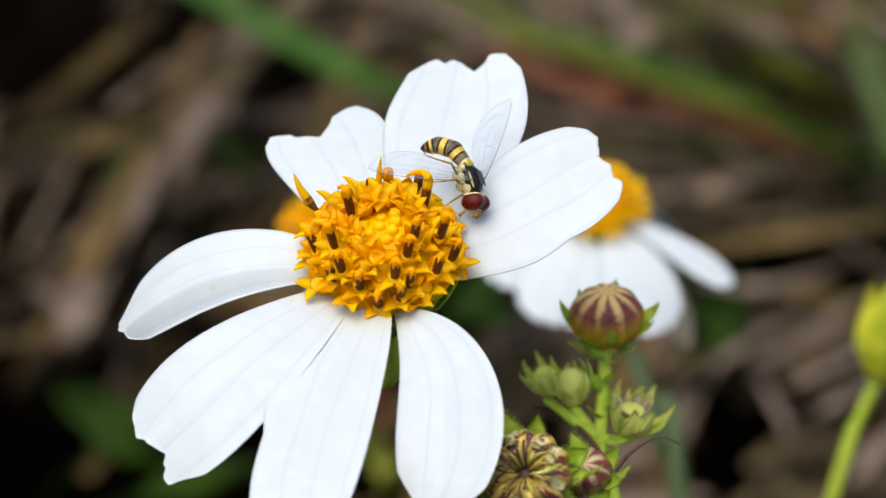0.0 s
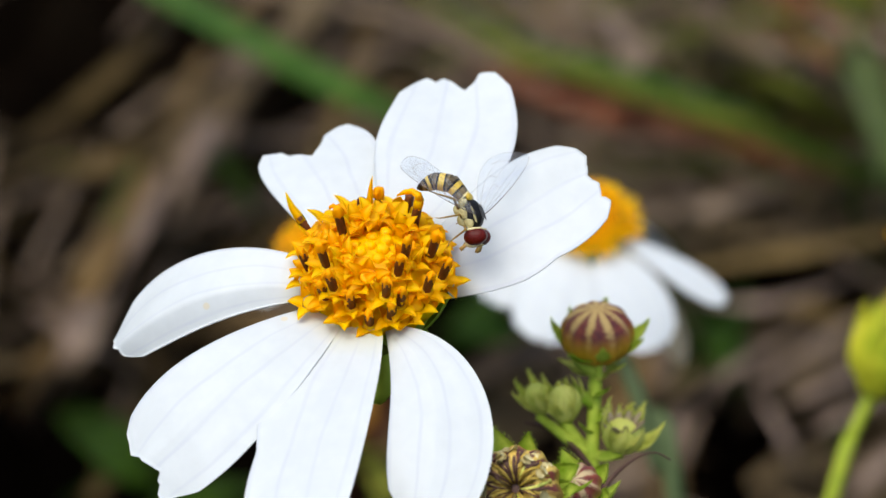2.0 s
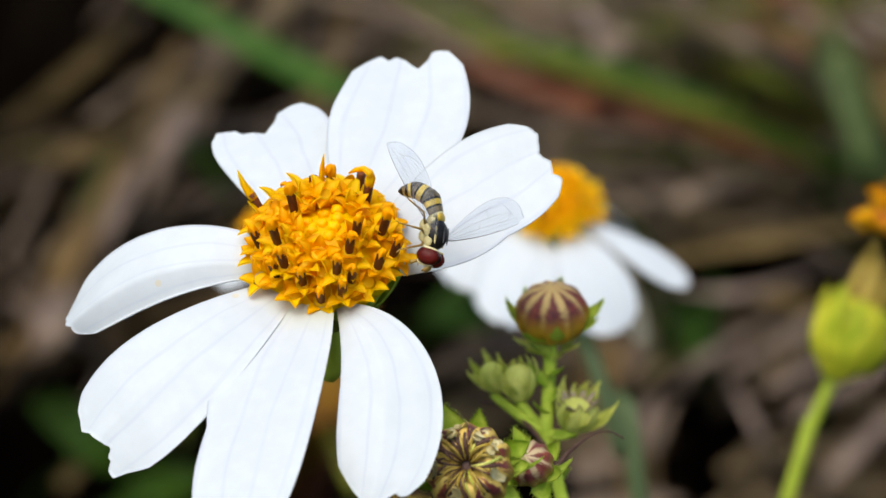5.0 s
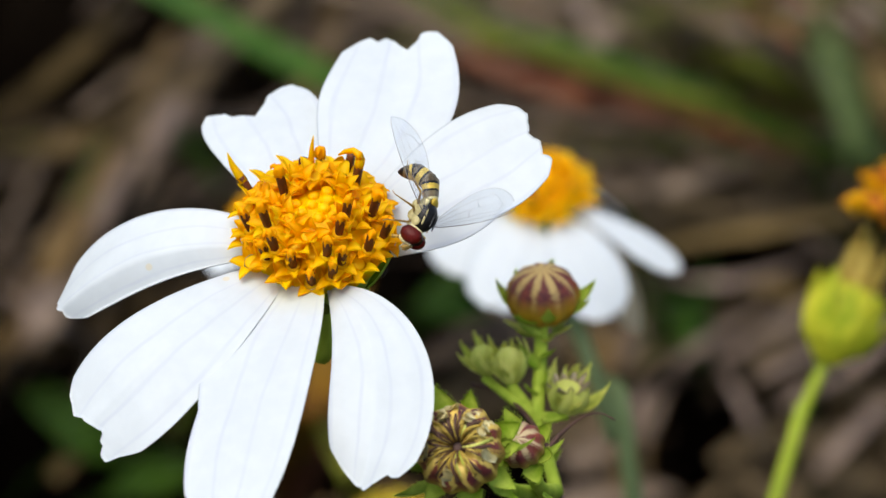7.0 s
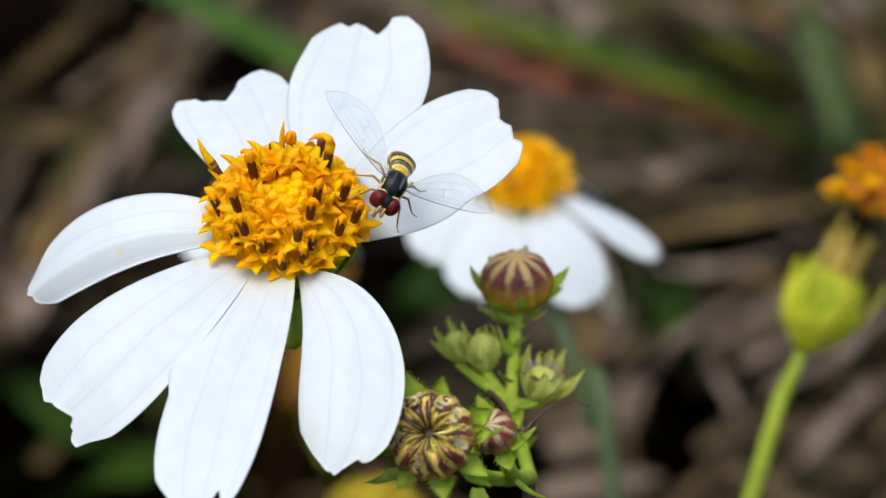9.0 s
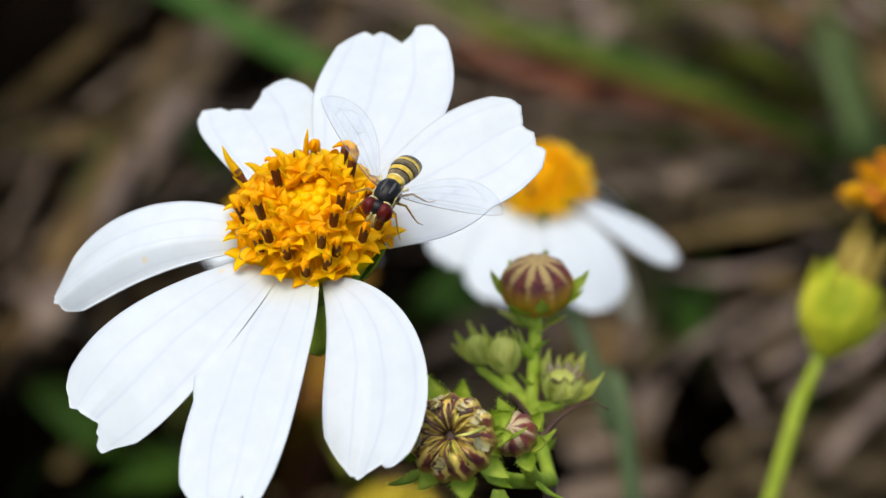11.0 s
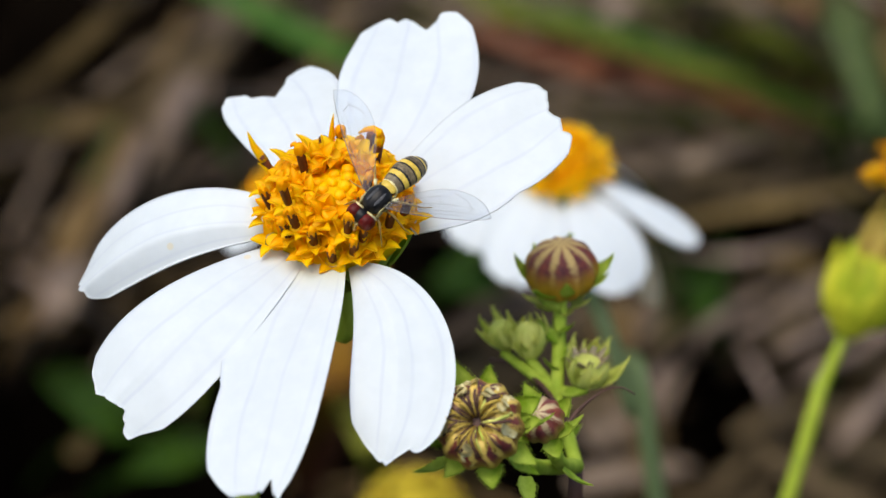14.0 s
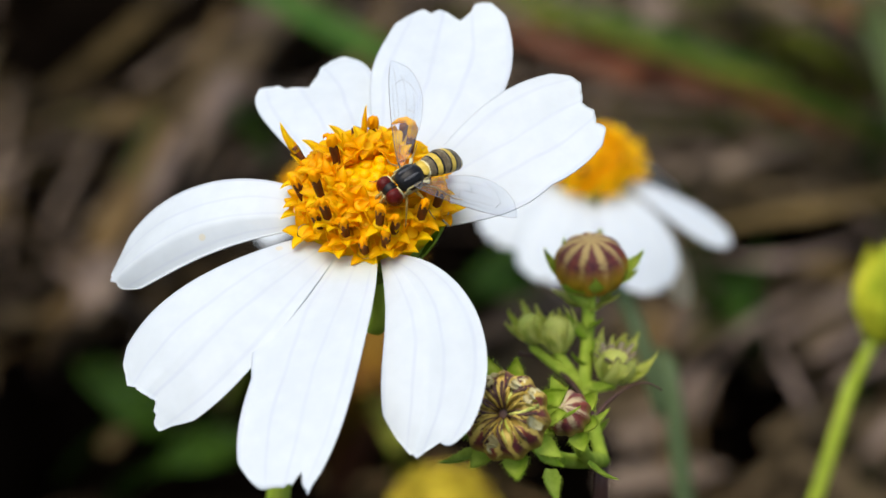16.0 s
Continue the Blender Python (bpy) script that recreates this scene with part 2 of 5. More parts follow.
FLY_VEIN = surface("wing_vein", (0.10, 0.085, 0.08), (0.26, 0.22, 0.20), rough=0.5, scale=4000, bump=0.0)
# soil darker than its own tone: shade between the blades put into the colour
SHADED_SOIL = surface("soil", (0.002, 0.0013, 0.0009), (0.008, 0.0055, 0.0035), rough=1.0, scale=60, bump=0.8, spec=0.0)
STRAW = surface("dry_grass", (0.006, 0.004, 0.0014), (0.12, 0.082, 0.033), rough=0.8, scale=70, bump=0.4, island=0.9, stretch=(1, 1, 1), spec=0.04)
STRAW_WARM = surface("dry_grass_warm", (0.010, 0.0065, 0.003), (0.17, 0.112, 0.052), rough=0.8, scale=70, bump=0.4, island=0.9, spec=0.04)
STRAW_GREY = surface("dry_stalk_grey", (0.034, 0.024, 0.014), (0.130, 0.094, 0.051), rough=0.8, scale=90, bump=0.4, island=0.3, spec=0.04)
STRAW_PALE = surface("dead_leaf_pale_grey", (0.060, 0.042, 0.030), (0.190, 0.141, 0.103), rough=0.8, scale=90, bump=0.4, island=0.3, spec=0.04)
STRAW_LIGHT = surface("dry_blade_light", (0.095, 0.068, 0.054), (0.225, 0.165, 0.130), rough=0.8, scale=90, bump=0.4, island=0.3, spec=0.04)
STRAW_RED = surface("dry_blade_rust", (0.085, 0.03, 0.016), (0.18, 0.068, 0.036), rough=0.8, scale=90, bump=0.4, island=0.3, spec=0.04)
STRAW_OCHRE = surface("dry_leaf_ochre", (0.10, 0.045, 0.005), (0.22, 0.115, 0.014), rough=0.8, scale=90, bump=0.4, island=0.3, spec=0.04)
STRAW_TAN = surface("dry_leaf_tan", (0.060, 0.038, 0.015), (0.145, 0.094, 0.041), rough=0.8, scale=90, bump=0.4, island=0.3, spec=0.04)
GRASS = surface("grass_green", (0.026, 0.07, 0.010), (0.062, 0.135, 0.022), rough=0.55, scale=120, bump=0.2, island=0.3, translucent=0.2, spec=0.08)
GRASS_OLIVE = surface("grass_olive", (0.062, 0.078, 0.008), (0.15, 0.155, 0.02), rough=0.6, scale=120, bump=0.2, island=0.3, translucent=0.2, spec=0.06)
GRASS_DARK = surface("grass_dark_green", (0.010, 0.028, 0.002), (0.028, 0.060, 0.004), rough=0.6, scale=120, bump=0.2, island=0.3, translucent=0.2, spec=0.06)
GRASS_DULL = surface("grass_dull_green", (0.05, 0.075, 0.022), (0.10, 0.13, 0.045), rough=0.6, scale=120, bump=0.2, island=0.3, translucent=0.2, spec=0.06)
GRASS_PALE = surface("grass_grey_green", (0.14, 0.20, 0.08), (0.25, 0.31, 0.15), rough=0.6, scale=120, bump=0.2, island=0.3, translucent=0.2, spec=0.06)

MM = 0.001


# ---- building blocks (meshes are modelled in millimetres) ----
def link_mesh(name, verts, faces, mats, parent=None, label="", smooth=True, uvs=None, slots=None, m=None):
    me = bpy.data.meshes.new(name)
    me.from_pydata([tuple(c * MM for c in v) for v in verts], [], faces)
    for k in (mats if isinstance(mats, (list, tuple)) else [mats]):
        me.materials.append(k)
    if slots is not None:
        me.polygons.foreach_set("material_index", slots)
    if smooth:
        me.polygons.foreach_set("use_smooth", [True] * len(faces))
    if uvs is not None:
        layer = me.uv_layers.new(name="UVMap")
        idx = np.empty(len(me.loops), dtype=np.int32)
        me.loops.foreach_get("vertex_index", idx)
        layer.data.foreach_set("uv", np.asarray(uvs, dtype=np.float32)[idx].ravel())
    ob = new(name, me)
    if parent is not None:
        ob.parent = parent
    if m is not None:
        ob.matrix_basis = m
    if label:
        tagged(ob, label=label)
    return ob


def share(name, me, parent, m, label=""):
    ob = new(name, me)
    ob.parent = parent
    ob.matrix_basis = m
    if label:
        tagged(ob, label=label)
    return ob


def empty(name, x, y, z):
    ob = new(name)
    ob.empty_display_size = 0.002
    ob.matrix_basis = pose(x, y, z)
    return ob


def grid_faces(nu, nv, off=0, flip=False, wrap=False):
    """Quads of a grid of nu by nv points, row by row."""
    out = []
    for i in range(nu - 1):
        for j in range(nv if wrap else nv - 1):
            a, b = off + i * nv + j, off + i * nv + (j + 1) % nv
            c, d = off + (i + 1) * nv + (j + 1) % nv, off + (i + 1) * nv + j
            out.append((a, d, c, b) if flip else (a, b, c, d))
    return out


def frames_along(path):
    """Side and normal directions along a path of points."""
    p = [Vector(q) for q in path]
    out, ref = [], None
    for i in range(len(p)):
        t = (p[min(i + 1, len(p) - 1)] - p[max(i - 1, 0)]).normalized()
        if ref is None:
            ref = t.orthogonal().normalized()
        ref = (ref - t * ref.dot(t)).normalized()
        out.append((p[i], t, ref, t.cross(ref)))
    return out


def tube(path, radii, seg=10, cap=True):
    verts, n = [], len(path)
    for (p, t, a, b), r in zip(frames_along(path), radii):
        for k in range(seg):
            w = 2 * math.pi * k / seg
            verts.append(p + a * (math.cos(w) * r) + b * (math.sin(w) * r))
    faces = grid_faces(n, seg, wrap=True)
    if cap:
        faces.append(tuple(reversed(range(seg))))
        faces.append(tuple((n - 1) * seg + k for k in range(seg)))
    return verts, faces


def lathe(profile, seg=16, ribs=0, rib_depth=0.0):
    """Turned body about z from (radius, z) pairs, with optional ribs."""
    verts, uvs, n = [], [], len(profile)
    for i, (r, z) in enumerate(profile):
        for k in range(seg):
            w = 2 * math.pi * k / seg
            q = r * (1 + rib_depth * math.cos(ribs * w))
            verts.append((q * math.cos(w), q * math.sin(w), z))
            uvs.append((k / seg, i / (n - 1)))
    faces = grid_faces(n, seg, wrap=True)
    faces.append(tuple(reversed(range(seg))))
    faces.append(tuple((n - 1) * seg + k for k in range(seg)))
    return verts, faces, uvs


def join(*pieces):
    verts, faces = [], []
    for v, f in pieces:
        o = len(verts)
        verts += list(v)
        faces += [tuple(i + o for i in q) for q in f]
    return verts, faces


def curve_points(ctrl, n=24):
    """Smooth path through control points."""
    c = [Vector(q) for q in ctrl]
    c = [c[0] * 2 - c[1]] + c + [c[-1] * 2 - c[-2]]
    out, m = [], len(c) - 3
    for i in range(n + 1):
        s = min(i / n * m, m - 1e-6)
        k = int(s)
        t = s - k
        a, b, d, e = c[k:k + 4]
        out.append(0.5 * ((2 * b) + (d - a) * t + (2 * a - 5 * b + 4 * d - e) * t * t + (3 * b - a - 3 * d + e) * t ** 3))
    return out


def leaf_piece(length, width, bend=30.0, cup=0.2, thick=0.12, n=13, m=5, tip=0.02, hairs=False):
    """Small pointed leaf from the origin along x, rising along z by its bend."""
    top, low = [], []
    x = z = 0.0
    for i in range(n + 1):
        s = i / n
        form = min(1.0, 0.55 + 1.8 * s) * (1 - s ** 1.5) if hairs else math.sin(math.pi * min(1.0, s * 0.86 + 0.14)) ** 0.8
        w = width * 0.5 * (max(tip, form) * (1 + (0.06 if i % 2 else -0.04)) if s < 1 else tip)
        for j in range(m):
            v = 2 * j / (m - 1) - 1
            q = (x, v * w, z + cup * w * v * v)
            top.append(q)
            low.append((q[0], q[1], q[2] - thick))
        e = radians(bend * (s - 0.3))
        x += math.cos(e) * length / n
        z += math.sin(e) * length / n
    verts = top + low
    faces = grid_faces(n + 1, m) + grid_faces(n + 1, m, off=len(top), flip=True)
    o = len(top)
    for i in range(n):
        for j, fl in ((0, 1), (m - 1, 0)):
            a, b = i * m + j, (i + 1) * m + j
            faces.append((a, b, b + o, a + o) if not fl else (a, a + o, b + o, b))
    for j in range(m - 1):
        faces.append((j, j + o, j + 1 + o, j + 1))
        a = n * m + j
        faces.append((a, a + 1, a + 1 + o, a + o))
    if hairs:
        rnd = random.Random(3)
        spikes = []
        for i in range(2, n + 1):
            for j in (0, m - 1):
                p, out = Vector(top[i * m + j]), (-1 if j == 0 else 1)
                for _ in range(2):
                    d = Vector((rnd.uniform(0.1, 0.9), out * rnd.uniform(0.5, 1), rnd.uniform(-0.2, 0.5))).normalized() * rnd.uniform(0.10, 0.22)
                    q = p + Vector((rnd.uniform(-0.08, 0.08), 0, -thick / 2))
                    spikes.append(tube([q, q + d * 0.5, q + d + Vector((0.03, 0, 0.02))], [0.014, 0.011, 0.004], 3))
        verts, faces = join((verts, faces), *spikes)
    return verts, faces


# ---- flowers ----
def petal_mesh(parent, phi, e0, e1, length, roll, bend, widths, notches=(), ridge=(0.25, 0.0), base=3.3, low=-0.3, tip_round=0.12, crease=1.0, flank=0.0, m=None, mat=WHITE):
    """Ray petal: elevation turns from e0 to e1 along it, five half widths, toothed tip, furrows along it."""
    nu, nv, thick = 34, 61 if len(notches) > 2 else 25, 0.05
    co = np.polyfit([0, 0.22, 0.5, 0.78, 1], widths, 4)
    s = np.linspace(0, 1.1, 89)
    e, b = np.radians(e0 + (e1 - e0) * s), np.radians(bend * (s - 0.5) * 2)
    step = length * (s[1] - s[0])
    run = lambda a: np.concatenate([[0], np.cumsum((a[1:] + a[:-1]) / 2)]) * step
    px, py, pz = run(np.cos(e) * np.cos(b)), run(np.cos(e) * np.sin(b)), run(np.sin(e))
    r, a = radians(roll), radians(phi)
    top, nor, uvs = [], [], []
    for i in range(nu):
        for j in range(nv):
            v = 2 * j / (nv - 1) - 1
            end = 1.0 - tip_round * abs(v) ** 4
            for v0, depth, wide in notches:
                end -= depth / length * max(0.0, 1 - abs(v - v0) / wide)
            q = end * (1 - (1 - i / (nu - 1)) ** 1.15)
            w = max(0.08, float(np.polyval(co, min(q, 1.0)))) * (1 + flank * max(0.0, 1 - 1.8 * q) * max(0.0, -v))
            ee, bb = float(np.interp(q, s, e)), float(np.interp(q, s, b))
            nx, nz = -math.sin(ee), math.cos(ee)
            h, vc = ridge
            lift = h * math.sin(min(1, q * 1.6) * math.pi / 2) * (1 - abs(v - vc) / (1 + abs(vc)))
            lift += 0.014 * math.cos(v * math.pi * 3.5) * min(1.0, q * 3) + 0.10 * math.sin(5 * q + phi) * v
            lx, ly, lz = -math.sin(bb) * math.cos(r) + nx * math.sin(r), math.cos(bb) * math.cos(r), nz * math.sin(r)
            if v > crease:
                # the edge beyond the crease is folded down
                lift -= 0.26 * (v - crease) * w
                v = crease + (v - crease) * 0.6
            X = base + float(np.interp(q, s, px)) + v * w * lx + lift * nx
            Y = float(np.interp(q, s, py)) + v * w * ly
            Z = low + float(np.interp(q, s, pz)) + v * w * lz + lift * nz
            top.append((X * math.cos(a) - Y * math.sin(a), X * math.sin(a) + Y * math.cos(a), Z))
            nor.append((nx * math.cos(a), nx * math.sin(a), nz))
            uvs.append((j / (nv - 1), q))
    low_side = [tuple(p - thick * k for p, k in zip(q, n)) for q, n in zip(top, nor)]
    o = len(top)
    faces = grid_faces(nu, nv, flip=True) + grid_faces(nu, nv, off=o)
    rim = [(i * nv, (i + 1) * nv) for i in range(nu - 1)] + [((nu - 1) * nv + j, (nu - 1) * nv + j + 1) for j in range(nv - 1)]
    rim += [((i + 1) * nv + nv - 1, i * nv + nv - 1) for i in range(nu - 2, -1, -1)]
    faces += [(p, q, q + o, p + o) for p, q in rim]
    return link_mesh("petal", top + low_side, faces, mat, parent, uvs=uvs + uvs, m=m)


def open_floret(lobe=1.0, spread=35.0, seed=0):
    """Five-lobed tube, opening at the top."""
    rnd = random.Random(seed)
    prof = [(0.22, 0.0), (0.30, 0.8), (0.37, 1.30), (0.37, 1.44), (0.26, 1.47), (0.05, 1.47)]
    v, f, _ = lathe(prof, seg=10)
    v, f = [Vector(q) for q in v], list(f)
    for k in range(5):
        w = 2 * math.pi * (k + 0.1) / 5 + rnd.uniform(-0.12, 0.12)
        e = radians(90 - spread + rnd.uniform(-22, 22))
        ln = lobe * rnd.uniform(0.6, 1.1)
        out, up, side = Vector((math.cos(w), math.sin(w), 0)), Vector((0, 0, 1)), Vector((-math.sin(w), math.cos(w), 0))
        pts = []
        for i in range(5):
            s = i / 4
            ei = e - radians(32) * s
            c = out * 0.32 + up * 1.46 + (out * math.cos(ei) + up * math.sin(ei)) * (ln * s)
            wd = 0.35 * (1 - s ** 1.3) ** 0.75 + 0.012
            nrm = (up * math.cos(ei) - out * math.sin(ei))
            for t in (-1, 0, 1):
                pts.append(c + side * (wd * t) - nrm * (0.10 * (1 - s) * (1 - abs(t))))
        off = len(v)
        low = [p - (up * math.cos(e) - out * math.sin(e)) * 0.07 for p in pts]
        v += pts + low
        f += grid_faces(5, 3, off=off) + grid_faces(5, 3, off=off + 15, flip=True)
        for i in range(4):
            for j, fl in ((0, 0), (2, 1)):
                p, q = off + i * 3 + j, off + (i + 1) * 3 + j
                f.append((p, q, q + 15, p + 15) if fl else (p, p + 15, q + 15, q))
    return v, f


def closed_floret():
    v, f, _ = lathe([(0.24, 0.0), (0.30, 0.8), (0.35, 1.15), (0.37, 1.40), (0.34, 1.58), (0.24, 1.70), (0.09, 1.75)], seg=10, ribs=5, rib_depth=0.07)
    return v, f


def mesh_of(name, vf, mat):
    me = bpy.data.meshes.new(name)
    me.from_pydata([tuple(c * MM for c in q) for q in vf[0]], [], vf[1])
    me.materials.append(mat)
    me.polygons.foreach_set("use_smooth", [True] * len(vf[1]))
    return me


OPEN = [mesh_of("floret", open_floret(ln, sp, sd), YELLOW) for ln, sp, sd in ((1.0, 32, 1), (1.0, 44, 2), (0.95, 54, 3), (1.1, 22, 4), (0.9, 40, 5), (0.9, 14, 6))]
CLOSED = mesh_of("floret", closed_floret(), KNOB)
COLUMN = mesh_of("anther", lathe([(0.18, 0.6), (0.21, 1.5), (0.235, 2.0), (0.245, 2.6), (0.24, 2.8), (0.21, 2.86), (0.12, 2.88), (0.02, 2.88)], seg=10, ribs=5, rib_depth=0.06)[:2], ANTHER)
POLLEN = mesh_of("style", join(lathe([(0.25, 2.6), (0.285, 2.7), (0.29, 2.9), (0.26, 3.1), (0.19, 3.22), (0.05, 3.24)], seg=10, ribs=5, rib_depth=0.16)[:2],
                               tube([(0.05, 0, 3.05), (0.22, 0.02, 3.2), (0.42, 0.05, 3.08), (0.5, 0.05, 2.9)], [0.15, 0.14, 0.1, 0.03], 6)), POLLEN_ORANGE)
HOOK = mesh_of("style", join(lathe([(0.24, 2.7), (0.28, 2.9), (0.28, 3.2), (0.14, 3.42)], seg=8)[:2],
                             tube([(0, 0, 3.2), (-0.12, 0, 3.45), (-0.5, 0.05, 3.5), (-0.95, 0.02, 3.22), (-1.3, 0, 2.85)], [0.25, 0.22, 0.17, 0.14, 0.05], 7)), KNOB)
SPIKE = mesh_of("style", tube([(0, 0, 2.5), (0.04, 0, 2.95), (0.02, 0.05, 3.5), (-0.12, 0.06, 4.0), (-0.2, 0.05, 4.35)], [0.27, 0.25, 0.18, 0.10, 0.02], 7), KNOB)


def disc_spot(i, count, radius):
    """Place and lean of floret i on the domed disc, from its centre outwards."""
    q = math.sqrt((i + 0.5) / count)
    w = i * 2.399963
    return q, w, q * radius, 1.7 - 2.35 * q ** 2.4


def stem_part(parent, points, r0, r1, mat, name="stem", seg=10, label=""):
    pts = curve_points(points, 28)
    v, f = tube(pts, [r0 + (r1 - r0) * i / 28 for i in range(29)], seg)
    return link_mesh(name, v, f, mat, parent, label)


def daisy(name, label, centre, tilt, turn, rays, count=72, radius=3.85, stem=(), stem_mat=STEM, anthers=None, seed=5, group="", ground=(0, 0), florets=None, oval=(1.0, 1.0, 0.0, 0.0, 0.0)):
    """Flower head on its stem: green involucre, toothed white rays, domed disc of florets."""
    rnd = random.Random(seed)
    opened, shut, tissue = florets or (OPEN, CLOSED, KNOB)
    root = tagged(empty(name, ground[0], ground[1], 0.0), label, "flower", group or "white daisies")
    c = Vector(centre) - Vector((ground[0], ground[1], 0))
    head = Matrix.Translation(c) @ Matrix.Rotation(radians(turn), 4, "Z") @ Matrix.Rotation(radians(tilt), 4, "X")
    v, f, _ = lathe([(0.6, -4.6), (1.3, -4.2), (2.5, -3.2), (3.1, -1.8), (3.3, -0.6), (3.35, 0.1), (2.9, 0.7), (1.8, 1.25), (0.5, 1.5)], seg=24, ribs=8, rib_depth=0.03)
    link_mesh("receptacle", v, f, BRACT, root, "green ribbed receptacle", m=head)
    bv = mesh_of("bract", leaf_piece(4.2, 1.5, 40, 0.3, 0.15), BRACT)
    for k in range(8):
        w = 360 * k / 8 + rnd.uniform(-8, 8)
        share("bract", bv, root, head @ pose(0, 0, 0, 0, 0, w) @ pose(1.3 * MM, 0, -4.3 * MM, 0, -48 + rnd.uniform(-8, 8), 0))
    for ray in rays:
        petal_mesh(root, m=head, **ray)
    bed = [(max(0.05, q * radius * 0.97), 1.7 - 2.35 * q ** 2.4 + 0.7 + 0.75 * q - 1.0 * q * q) for q in (1.0, 0.96, 0.9, 0.8, 0.65, 0.5, 0.35, 0.2, 0.0)]
    v, f, _ = lathe([(radius * 0.8, -1.3)] + bed, seg=40, ribs=20, rib_depth=0.03)
    link_mesh("disc_bed", v, f, tissue, root, "packed yellow floret tubes", m=head)
    for i in range(count):
        q, w, r, z = disc_spot(i, count, radius)
        lean = 21 * q ** 1.2
        kind, ox, oy = (anthers or {}).get(i, (0, 0, 0))
        grow = 1.06 if kind else 0.94 + 0.22 * rnd.random()
        x, y = r * math.cos(w), r * math.sin(w)
        if not kind:
            x, y = x * oval[0] + oval[2], y * oval[1] + oval[3]
            z += oval[4] * max(0.0, y)
        at = head @ pose((x + ox) * MM, (y + oy) * MM, (z - 0.45) * MM, 0, 0, math.degrees(w)) @ pose(0, 0, 0, 0, lean + (0 if kind else rnd.uniform(-12, 12)), 0)
        spin = pose(0, 0, 0, 0, 0, rnd.uniform(0, 72))
        if q < 0.40 and not kind:
            share("floret", shut, root, head @ pose(r * 0.84 * math.cos(w) * MM, r * 0.84 * math.sin(w) * MM, (z - 0.72) * MM, 0, 0, math.degrees(w)) @ pose(0, 0, 0, 0, lean, 0) @ Matrix.Scale(0.92 + 0.12 * rnd.random(), 4))
            continue
        up = Matrix.Scale(grow, 4)
        fl = share("floret", opened[rnd.choice((0, 3, 4)) % len(opened)] if q > 0.84 else opened[rnd.randrange(len(opened) - 1)] if q > 0.52 else opened[-1], root, at @ spin @ up)
        if anthers is None:
            kind = rnd.choice((0, 0, 0, 5)) if q > 0.5 else 0
        if kind:
            back = spin.inverted()
            rise = {1: -0.2, 2: 0.05, 3: 0.05, 4: -0.25, 5: -0.15 if anthers else -0.8, 6: -0.35}[kind] * MM
            if kind == 4:
                back = back @ pose(0, 0, 0, 0, 22, 0)
            share("anther", COLUMN, fl, back @ pose(0, 0, rise))
            if kind != 5:
                share("style", {1: POLLEN, 2: POLLEN, 3: HOOK, 4: SPIKE, 6: SPIKE}[kind], fl, back @ pose(0, 0, rise, 0, 0, -80 if kind == 3 else 0 if kind in (4, 6) else rnd.uniform(0, 360)) @ (pose(0, 0, 0, 9, 0, 0) @ Matrix.Diagonal((0.7, 0.7, 0.98, 1)) if kind == 6 else Matrix.Diagonal((0.84, 0.84, 0.985, 1)) if kind == 1 else pose(0, 0, 0)))
    base = head @ Vector((0, 0, -4.2 * MM))
    down = head @ Vector((0, 0, -9 * MM))
    pts = [base / MM, down / MM] + [Vector(p) / MM - Vector((ground[0], ground[1], 0)) / MM for p in stem] + [Vector((0, 0, -4))]
    stem_part(root, pts, 0.55, 0.9, stem_mat)
    return root


